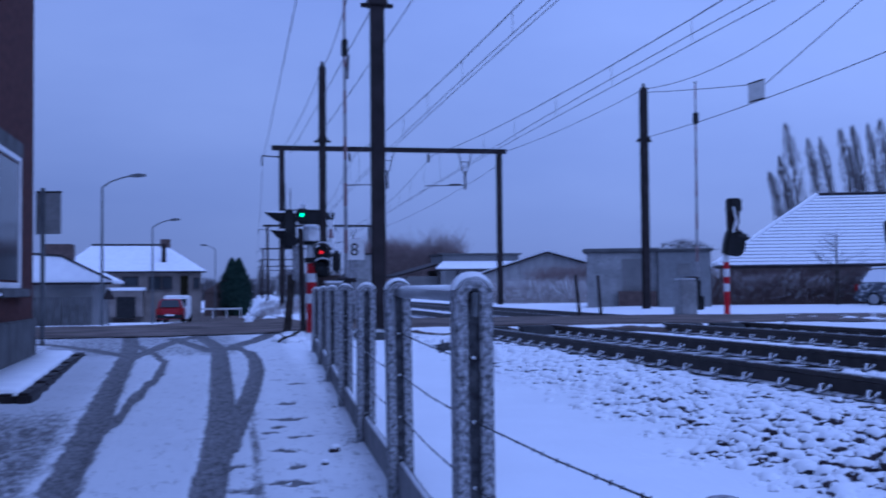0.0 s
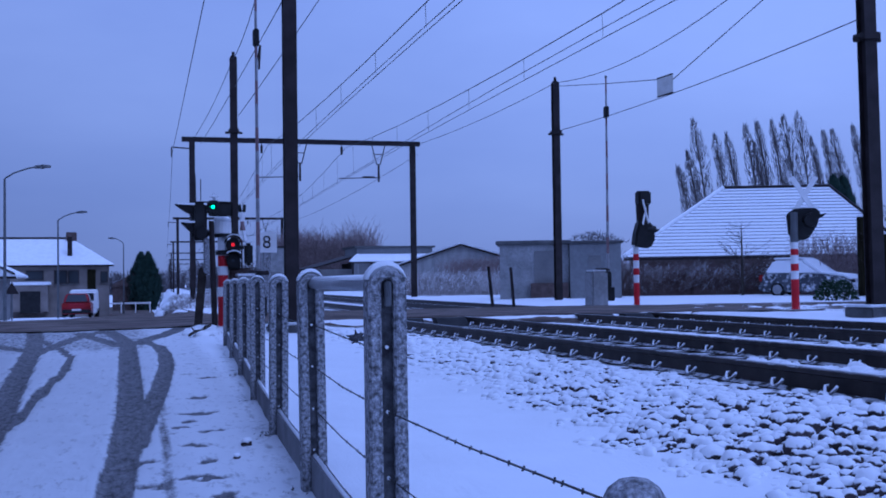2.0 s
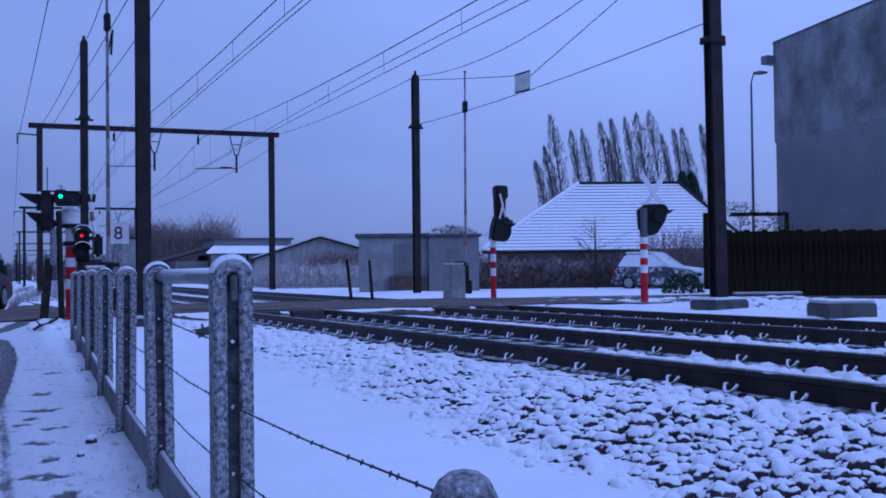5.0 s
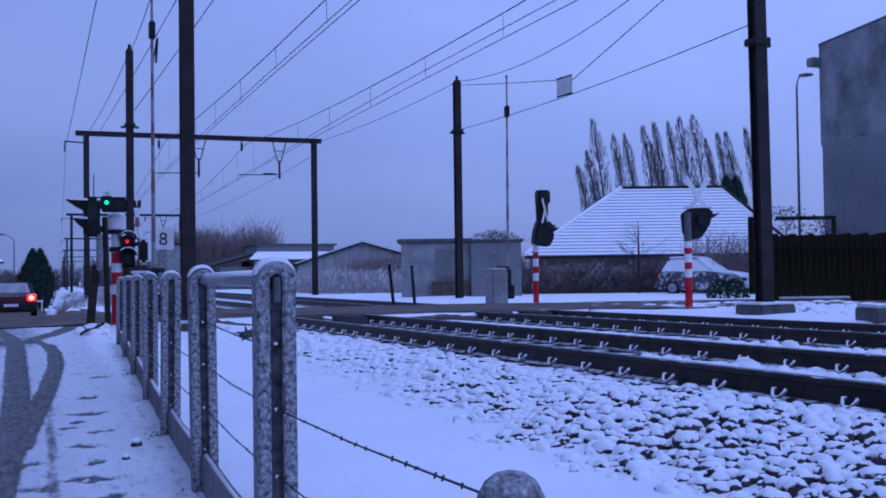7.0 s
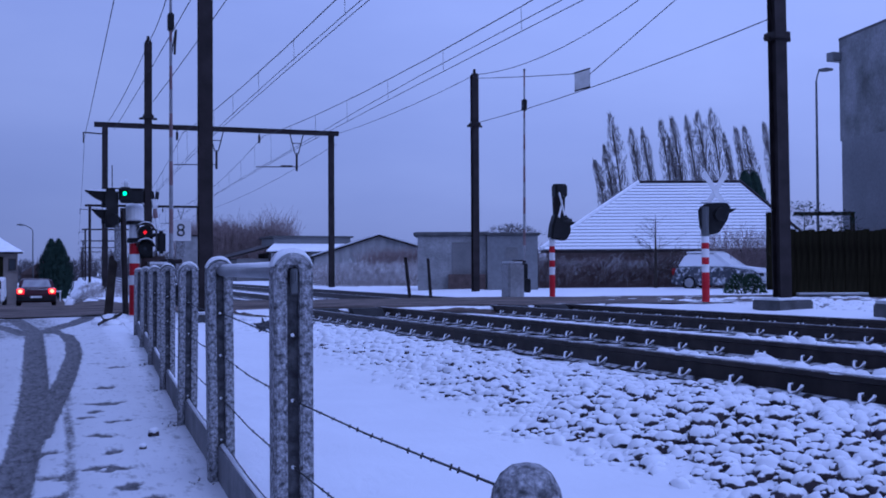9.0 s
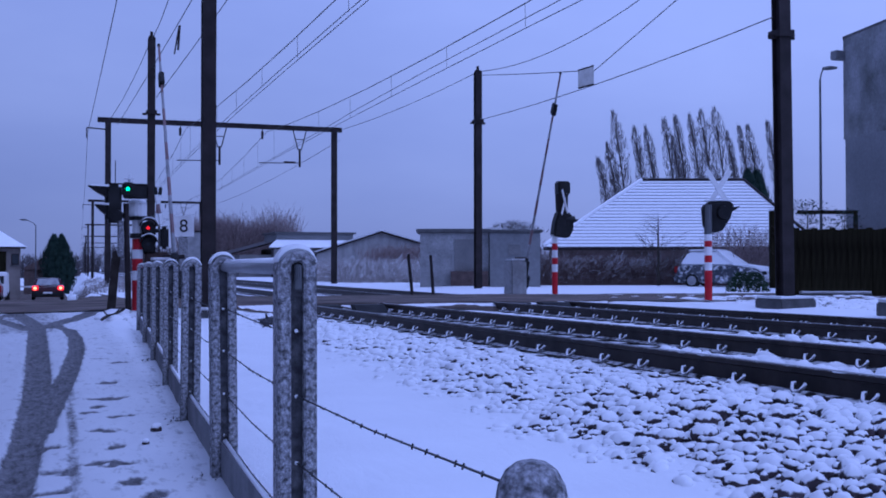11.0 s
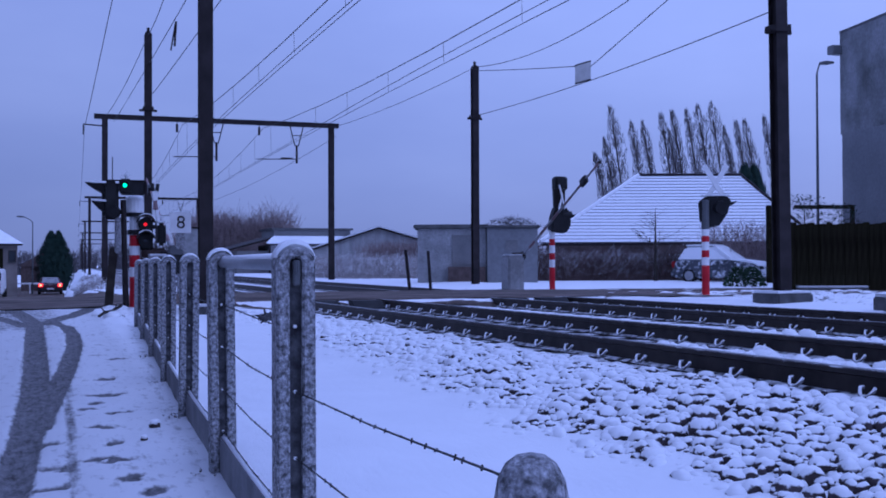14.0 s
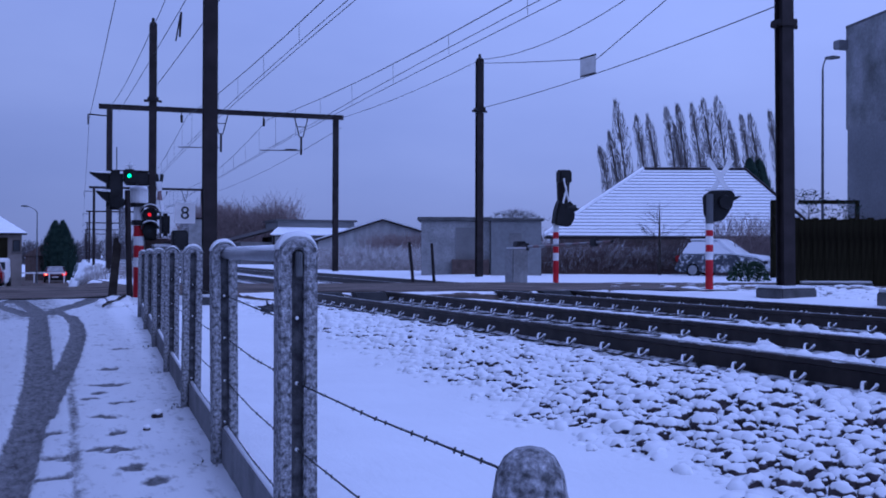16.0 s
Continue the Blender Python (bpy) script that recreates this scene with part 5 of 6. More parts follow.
def grain_silo():
    t = thing("silo_building", pose(34.2, 40.6, 0.0, 0, 0, 0), "tall pale weathered concrete silo building", "building")
    d = Vector((-0.2, -0.98)).normalized()
    p = [Vector((0, 0)), Vector((0, 0)) + d * 24]
    n = Vector((-d.y, d.x)) * -1
    q = [p[0] + Vector((9, -3)), p[1] + Vector((12, -4))]
    def shell(z0, z1, g=0.0):
        c = [p[0] - d * g + Vector((0, 0)), p[1], q[1], q[0]]
        return Shape().add([(v.x, v.y, z0) for v in c] + [(v.x, v.y, z1) for v in c], [(3, 2, 1, 0), (4, 5, 6, 7), (0, 1, 5, 4), (1, 2, 6, 5), (2, 3, 7, 6), (3, 0, 4, 7)])
    part("wall", shell(-0.3, 6.9, -0.12), M_SILO, t, "pale concrete lower wall")
    part("upper_wall", shell(6.9, 11.5, 0.02), M_SILOTOP, t, "stained pale concrete upper wall")
    part("parapet", shell(11.5, 11.62, 0.06), M_PLINTH, t, "dark parapet edge")
    part("ledge", Shape().box(-0.5, 0.2, -0.15, 0.3, 10.55, 10.95), M_SILO, t, "projecting concrete ledge", bevel=0.03)


def relay_huts():
    t = thing("relay_hut", pose(15.6, 39.4, 0.35, 0, 0, -20.5), "pale grey trackside hut with a flat roof", "hut", "trackside huts")
    part("wall", Shape().box(-2.05, 0.55, -1.0, 1.0, -0.3, 2.05), M_GREYBOX, t, "pale grey wall", bevel=0.02)
    part("roof", Shape().box(-2.2, 0.65, -1.15, 1.15, 2.05, 2.2), M_PLINTH, t, "flat grey roof", bevel=0.03)
    part("door", Shape().box(-0.75, 0.1, -1.04, -0.99, -0.1, 1.8), M_SHED, t, "grey steel door", bevel=0.01)
    # brown block stands in for a mast's blurred shadow on the hut
    part("hut_foot_shade", Shape().box(-0.9, 0.5, -1.3, -1.02, -0.3, 0.6), M_WALLDARK, t, "brown block in place of a mast's blurred shadow")
    u = thing("relay_hut", pose(16.86, 38.45, 0.35, 0, 0, -20.5), "grey trackside cabinet with climbing growth on top", "hut", "trackside huts")
    part("wall", Shape().box(-0.95, 0.95, -0.8, 0.8, -0.3, 2.05), M_SILO, u, "weathered grey wall", bevel=0.02)
    part("vent", Shape().box(-0.25, 0.2, -0.83, -0.79, 1.2, 1.6), M_SHED, u, "steel vent plate", bevel=0.01)
    part("roof", Shape().box(-1.05, 1.05, -0.9, 0.9, 2.05, 2.15), M_PLINTH, u, bevel=0.03)
    rng = random.Random(21)
    s = Shape()
    for k in range(420):
        a = rng.uniform(0, 6.3)
        x, y = rng.gauss(0, 0.5), rng.uniform(-0.8, 0.8)
        z = 2.1 + rng.uniform(0, 0.35) * max(0, 1 - (x / 1.15) ** 2)
        s.tube((x, y, z), (x + 0.16 * math.cos(a), y + 0.16 * math.sin(a), z + rng.uniform(0, 0.16)), 0.012, 0.006, n=3)
    part("creeper", s, M_TWIG, u, "frosted creeper on the roof")
    for x, y, l, top in ((8.6, 25.9, -6, 1.0), (9.4, 26.6, -4, 0.98)):
        solid("trackside_stake", Shape().tube((0, 0, -0.3), (0, 0, top), 0.045, 0.04, n=8), M_STEEL, "short dark leaning trackside stake", "stake", pose(x, y, 0.42, 0, l, 0), group="stakes")


def sheds():
    t = thing("gabled_shed", pose(22.6, 75.0, 0.0, 0, 0, -16.5), "long grey sheet-clad shed with a shallow gable", "shed", "far sheds")
    part("wall", Shape().prism([(-4.6, -0.3), (4.4, -0.3), (4.4, 2.3), (0, 3.6), (-4.6, 2.1)], 0, 14), M_PALESHED, t, "grey sheet wall")
    part("roof", Shape().prism([(-4.9, 2.02), (0, 3.6), (4.7, 2.25), (4.7, 2.37), (0, 3.72), (-4.9, 2.14)], -0.25, 14), M_STEEL, t, "dark roof verge")
    part("roof_snow", Shape().prism([(-4.8, 2.18), (0, 3.74), (4.6, 2.39), (4.6, 2.5), (0, 3.85), (-4.8, 2.3)], 0.6, 14), M_SNOW, t, "snow on the roof")
    part("door", Shape().box(0.9, 2.9, -0.06, 0.0, -0.3, 1.7), M_SILO, t, "pale sliding door")
    part("panel", Shape().box(-2.8, -0.4, -0.05, 0.0, 0.2, 1.5), M_GREYBOX, t, "patched cladding panel")
    u = thing("open_shed", pose(19.9, 86.0, 0.0, 0, 0, 0), "low shed with a snow-covered sloping roof", "shed", "far sheds")
    part("wall", Shape().box(-2.2, 5.0, 1.5, 9, -0.3, 2.7), M_PALESHED, u, "grey wall")
    part("roof", Shape().add([(-3.25, 0, 2.7), (4.0, 0, 2.7), (4.0, 3.5, 3.35), (-1.95, 3.5, 3.35), (-3.25, 0, 2.8), (4.0, 0, 2.8), (4.0, 3.5, 3.45), (-1.95, 3.5, 3.45)],
                             [(3, 2, 1, 0), (4, 5, 6, 7), (0, 1, 5, 4), (1, 2, 6, 5), (2, 3, 7, 6), (3, 0, 4, 7)]), M_SNOW, u, "snow-covered roof slope")
    part("fascia", Shape().box(-3.25, 4.0, -0.06, 0.0, 2.6, 2.71), M_STEEL, u, "dark fascia")
    part("upper_wall", Shape().box(-1.9, 4.6, 3.6, 9, 3.2, 3.95), M_SILO, u, "pale upper wall")
    part("upper_roof", Shape().box(-2.1, 4.8, 3.4, 9.2, 3.95, 4.1), M_PLINTH, u, "flat roof edge")
    for i in range(5):
        part("post", Shape().box(-3.0 + i * 1.5, -2.86 + i * 1.5, 0.1, 0.24, -0.3, 2.62), M_STEEL, u)
    v = thing("lean_to_shed", pose(15.6, 90.0, -0.2, 0, 0, 0), "far low shed with a dark sloping roof", "shed", "far sheds")
    part("wall", Shape().box(-0.6, 2.8, 0, 9, -0.3, 2.4), M_SHED, v)
    part("roof", Shape().prism([(-1.5, 2.35), (3.0, 3.55), (3.0, 3.7), (-1.5, 2.5)], -0.3, 9), M_STEEL, v, "dark roof")


# ---------------------------------------------------------------- plants
def twig_tree(rng, h, spread, n, upright, r0, lean=0.0):
    s = Shape()
    s.tube((0, 0, -0.2), (lean * 0.25, 0, h * 0.5), r0, r0 * 0.6, n=6).tube((lean * 0.25, 0, h * 0.5), (lean * 0.56, 0, h * 0.75), r0 * 0.6, r0 * 0.35, n=5).tube((lean * 0.56, 0, h * 0.75), (lean * 0.95, 0, h * 0.98), r0 * 0.35, r0 * 0.1, n=5)
    for k in range(n):
        f = rng.uniform(0.06, 0.95) ** 0.8
        z = h * f
        x0 = lean * f * f
        a = rng.uniform(0, 6.2832)
        ln = h * rng.uniform(0.1, 0.2) * (1.15 - f)
        out = spread * rng.uniform(0.5, 1.0) * (0.35 + 0.65 * math.sin(math.pi * min(1, f * 0.9 + 0.12)))
        p0 = Vector((x0, 0, z))
        p1 = p0 + Vector((math.cos(a) * out * 0.6, math.sin(a) * out * 0.6, ln * upright * 0.45))
        p2 = p0 + Vector((math.cos(a) * out, math.sin(a) * out, ln * upright * 1.1))
        q = r0 * 0.22 * (1.2 - f)
        s.tube(p0, p1, q, q * 0.7, n=3).tube(p1, p2, q * 0.7, q * 0.3, n=3)
        for j in range(4):
            b = a + rng.uniform(-0.9, 0.9)
            pm = p1.lerp(p2, rng.uniform(0, 1))
            s.tube(pm, pm + Vector((math.cos(b) * out * 0.3, math.sin(b) * out * 0.3, ln * rng.uniform(0.25, 0.7))), q * 0.45, q * 0.2, n=3)
    return s


def poplar_trunk(h, lean):
    return Shape().line([(lean * f * f, 0, h * f - 0.2) for f in (0, 0.25, 0.5, 0.75, 0.9)], 0.09, 5)


def poplar_crown(rng, h, w, lean):
    """A plume of steep limbs and short twigs with a rounded tip and a ragged edge."""
    s = Shape()
    wave = rng.uniform(0, 6)
    def reach(f):
        return w * (0.3 + 0.7 * math.sin(math.pi * min(1, max(0, (f - 0.05) / 1.02)) ** 1.15)) * (1 + 0.16 * math.sin(f * 21 + wave)) * (1 if f < 0.9 else max(0.15, (1.02 - f) / 0.12))
    for k in range(60):
        f = rng.uniform(0.08, 0.86)
        a = rng.uniform(0, 6.2832)
        g = min(0.99, f + rng.uniform(0.07, 0.16))
        q = reach(g) * rng.uniform(0.5, 0.95)
        p0, p2 = Vector((lean * f * f, 0, h * f)), Vector((lean * g * g + math.cos(a) * q, math.sin(a) * q, h * g))
        p1 = p0.lerp(p2, 0.5) + Vector((math.cos(a) * q * 0.18, math.sin(a) * q * 0.18, 0))
        s.tube(p0, p1, 0.045, 0.03, n=3).tube(p1, p2, 0.03, 0.012, n=3)
    for k in range(1500):
        f = rng.uniform(0.06, 0.985)
        a = rng.uniform(0, 6.2832)
        q = reach(f) * math.sqrt(rng.uniform(0.03, 1.0))
        p = Vector((lean * f * f + math.cos(a) * q, math.sin(a) * q, h * f))
        ln = rng.uniform(0.25, 0.75)
        o = rng.uniform(0.05, 0.3) * ln
        s.tube(p, p + Vector((math.cos(a) * o, math.sin(a) * o, ln * 0.9)), 0.024, 0.008, n=3)
    return s


def poplars():
    rng = random.Random(7)
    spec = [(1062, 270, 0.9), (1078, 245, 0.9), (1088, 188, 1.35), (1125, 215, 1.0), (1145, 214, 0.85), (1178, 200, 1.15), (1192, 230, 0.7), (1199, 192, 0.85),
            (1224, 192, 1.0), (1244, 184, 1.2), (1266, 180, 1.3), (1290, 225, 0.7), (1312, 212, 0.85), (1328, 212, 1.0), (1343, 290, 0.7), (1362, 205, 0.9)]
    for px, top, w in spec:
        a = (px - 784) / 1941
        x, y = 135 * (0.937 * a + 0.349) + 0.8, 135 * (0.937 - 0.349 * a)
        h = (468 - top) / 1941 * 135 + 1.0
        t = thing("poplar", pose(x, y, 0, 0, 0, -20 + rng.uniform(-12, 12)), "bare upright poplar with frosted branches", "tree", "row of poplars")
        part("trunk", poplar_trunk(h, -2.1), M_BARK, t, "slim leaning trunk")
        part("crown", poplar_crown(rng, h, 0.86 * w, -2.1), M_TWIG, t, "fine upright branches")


def conifer(m, label, seed):
    t = thing("conifer", m, label, "tree", "conifers")
    rng = random.Random(seed)
    s = Shape()
    for k in range(2600):
        f = rng.uniform(0, 1) ** 0.8
        r = 0.98 * (min(1, (1 - f) * 2.1) ** 0.75) * (0.93 + 0.07 * math.sin(f * 5)) * min(1, 0.82 + f)
        twin = rng.choice((-0.2, 0.19))
        a = rng.uniform(0, 6.2832)
        cx = twin * (0.4 + 0.6 * f)
        x, y, z = cx + r * 0.85 * math.cos(a) * rng.uniform(0.75, 1.05), r * math.sin(a) * rng.uniform(0.75, 1.05), f * 3.85 + 0.1
        o = Vector((math.cos(a) * 0.06, math.sin(a) * 0.06, rng.uniform(0.14, 0.3)))
        b = Vector((-math.sin(a), math.cos(a), 0)) * rng.uniform(0.05, 0.1)
        p = Vector((x, y, z))
        s.add([p - b, p + b, p + o], [(0, 1, 2)])
        s.add([p - b * 0.8 + Vector((0, 0, 0.05)), p + b * 0.8 - Vector((0, 0, 0.05)), p + o * 1.2 - b * 0.4], [(0, 1, 2)])
    core = Shape().loft([[(0.66 * q * math.cos(6.2832 * i / 12), 0.6 * q * math.sin(6.2832 * i / 12), z) for i in range(12)] for z, q in ((0.0, 0.9), (1.2, 1.1), (2.6, 0.85), (3.4, 0.45), (3.75, 0.15))])
    part("core", core, M_LEAF, t)
    part("foliage", s, M_LEAF, t)
    part("trunk", Shape().tube((0, 0, -0.3), (0, 0, 0.6), 0.1), M_BARK, t)


def brush(name, boxes, n, hgt, mat, label, seed, thick=0.012, cat="brush"):
    rng = random.Random(seed)
    s = Shape()
    for x0, x1, y0, y1 in boxes:
        for k in range(n):
            x, y = rng.uniform(x0, x1), rng.uniform(y0, y1)
            h = hgt * rng.uniform(0.35, 1.0) * (0.75 + 0.35 * noise.noise((x * 0.35, y * 0.35, seed)))
            z = float(ground_z(x, y)) - 0.05
            p = Vector((x, y, z))
            a = rng.uniform(0, 6.3)
            q = p + Vector((math.cos(a) * h * 0.22, math.sin(a) * h * 0.22, h))
            s.tube(p, q, thick, thick * 0.4, n=3)
            for j in range(4):
                b = rng.uniform(0, 6.3)
                m = p.lerp(q, rng.uniform(0.25, 0.9))
                s.tube(m, m + Vector((math.cos(b) * h * 0.2, math.sin(b) * h * 0.2, h * rng.uniform(0.1, 0.3))), thick * 0.6, thick * 0.3, n=3)
    me = bpy.data.meshes.new(name)
    me.from_pydata(s.v, [], s.f)
    me.materials.append(mat)
    return tagged(new(name, me), label, cat, kind="stuff")


def plants():
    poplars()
    conifer(pose(1.2, 110.0, -1.35) @ Matrix.Diagonal((1.77, 1.7, 1.37, 1)), "dark dense clipped conifer", 4)
    conifer(pose(54.6, 75.8, 0) @ Matrix.Scale(2.2, 4), "dark conifer rising behind the tiled house", 6)
    brush("brown_brush", [(13.0, 22.5, 104, 112)], 9000, 6.7, M_BRUSH, "bare brown scrub beyond the sheds", 31, 0.024)
    brush("hedge", [(18.0, 28.5, 41.0, 42.4)], 5200, 1.95, M_HEDGE, "bare brown hedge dusted with snow", 32, 0.011, "hedge")
    brush("bank_grass", [(13.5, 19.5, 50, 60), (15, 23, 60, 72)], 2200, 1.6, M_GRASS, "frosted dead grass on the bank", 33, 0.011, "grass")
    brush("bank_scrub", [(20.2, 25.0, 66, 72)], 2000, 3.1, M_BRUSH, "brown scrub in front of the shed", 34, 0.014)
    brush("verge_weeds", [(1.5, 4.6, 45, 68)], 1500, 0.8, M_GRASS, "frosted weeds on the verge", 35, 0.011, "weeds")
    brush("far_woods", [(-90, 14, 300, 330), (14, 90, 260, 300)], 2600, 8.0, M_TWIG, "far leafless woods on the horizon", 36, 0.16, "woods")
    brush("garden_scrub", [(26, 33.5, 37, 40)], 900, 3.3, M_BRUSH, "frosted garden shrubs behind the fence", 38, 0.014)
    rng = random.Random(12)
    t = thing("garden_tree", pose(23.7, 39.3, 0.25), "small bare garden tree", "tree")
    part("crown", twig_tree(rng, 3.1, 1.25, 46, 1.9, 0.08), M_BARK, t)
    for x, y, h, sp in ((23.6, 29.8, 3.0, 1.3), (24.6, 29.2, 2.7, 0.9)):
        b = thing("garden_shrub", pose(x, y, 0.3), "arching half-bare garden shrub behind the timber fence", "shrub", "garden shrubs")
        part("crown", twig_tree(rng, h, sp, 130, 1.3, 0.05), M_BARK, b)
        lv = Shape()
        for k in range(260):
            a, f = rng.uniform(0, 6.3), rng.uniform(0.45, 1)
            q = sp * rng.uniform(0.1, 0.9) * (1.1 - 0.5 * f)
            p = Vector((q * math.cos(a), q * math.sin(a), h * f))
            d = Vector((rng.uniform(-1, 1), rng.uniform(-1, 1), rng.uniform(-1, 0.5))).normalized() * 0.11
            e = d.cross(Vector((0.3, 0.2, 1))).normalized() * 0.035
            lv.add([p - e, p + e, p + d], [(0, 1, 2)])
        part("leaves", lv, M_LEAF, b, "few dark leaves")
    u = thing("evergreen_shrub", pose(19.45, 27.25, 0.36), "low evergreen shrub speckled with snow", "shrub")
    s = Shape()
    for k in range(1100):
        a, f = rng.uniform(0, 6.3), rng.uniform(0, 1)
        r = 0.75 * math.sqrt(1 - 0.8 * f) * rng.uniform(0.7, 1.05)
        p = Vector((r * math.cos(a), 0.5 * r * math.sin(a), 0.55 * f))
        d = Vector((rng.uniform(-1, 1), rng.uniform(-1, 1), rng.uniform(0, 1))).normalized() * 0.1
        b = d.cross(Vector((0.3, 0.2, 1))).normalized() * 0.035
        s.add([p - b, p + b, p + d], [(0, 1, 2)])
    part("foliage", s, M_LEAFSNOW, u)
    part("stems", Shape().tube((0, 0, -0.1), (0, 0, 0.35), 0.04).tube((-0.2, 0, -0.1), (-0.4, 0, 0.3), 0.03).tube((0.2, 0, -0.1), (0.4, 0, 0.3), 0.03), M_BARK, u)
    brush("track_debris", [(13.2, 16.8, 15.0, 21.5), (12.6, 14.5, 13.0, 17.0)], 300, 0.1, M_BARK, "dark stalks and debris poking through the snow", 41, 0.012, "debris")
    feet = [fence_spot(k) for k in range(1, 6)]
    brush("fence_weeds", [(x - 0.16, x - 0.03, y - 0.12, y + 0.1) for x, y in feet] + [(x + 0.1, x + 0.35, y + 0.7, y + 1.2) for x, y in feet[2:4]], 26, 0.075, M_BARK, "dark weeds at the feet of the fence posts", 47, 0.004, "weeds")
    for x, y, r in ((0.67, 7.12, 0.042), (0.56, 6.6, 0.026)):
        b = thing("loose_stone", pose(x, y, float(ground_z(x, y)), 0, 0, 40 * y), "small dark stone under a clod of snow", "stone", "stones on the footway")
        part("stone", Shape().loft(lump(rng, r)), M_STONE, b, smooth=True)
        part("snow_cap", Shape().loft([[(p[0] * 1.15, p[1] * 1.15, p[2] * 0.5 + r * 0.55) for p in ring] for ring in lump(rng, r * 0.85)]), M_SNOW, b, "clod of snow", smooth=True)
    clods, earth = Shape(), Shape()
    for k in range(620):
        x, y = rng.uniform(12.9, 18.5), rng.uniform(14.5, 21.8)
        r = rng.choice((0.04, 0.06, 0.08, 0.13)) * rng.uniform(0.8, 1.2)
        z = float(ground_z(x, y)) - 0.2 * r
        heap = earth if noise.noise((x * 0.9, y * 1.6, 6)) > 0.16 else clods
        heap.loft([[(x + 1.5 * a, y + b, z + 0.55 * c) for a, b, c in ring] for ring in lump(rng, r)])
    for heap, mat, label in ((clods, M_SNOW, "lumpy snow beside the far track"), (earth, M_CLOD, "dark earth clods dusted with snow")):
        me = bpy.data.meshes.new("snow_clods" if mat is M_SNOW else "earth_clods")
        me.from_pydata(heap.v, [], heap.f)
        me.polygons.foreach_set("use_smooth", np.ones(len(heap.f), dtype=bool))
        me.materials.append(mat)
        tagged(new(me.name, me), label, "clods", kind="stuff")
    solid("grass_blade", Shape().tube((0, 0, 0), (0.02, 0.02, 0.32), 0.004, 0.002, n=4), M_BARK, "single dead grass stalk in the snow", "grass stalk", pose(1.2, 5.2, 0.1))


def pale_outbuilding():
    t = thing("outbuilding", pose(12.9, 97.5, 0.0), "pale flat-roofed outbuilding behind frosted weeds", "outbuilding")
    part("wall", Shape().box(-1.75, 0.1, -1.5, 1.5, -0.3, 4.2), M_GREYBOX, t, bevel=0.02)
    part("roof", Shape().box(-1.82, 0.17, -1.6, 1.6, 4.2, 4.34), M_STEEL, t, "dark roof edge", bevel=0.02)
    part("door", Shape().box(-1.4, -0.4, -1.53, -1.49, 0.0, 2.1), M_SHED, t, "grey door", bevel=0.01)


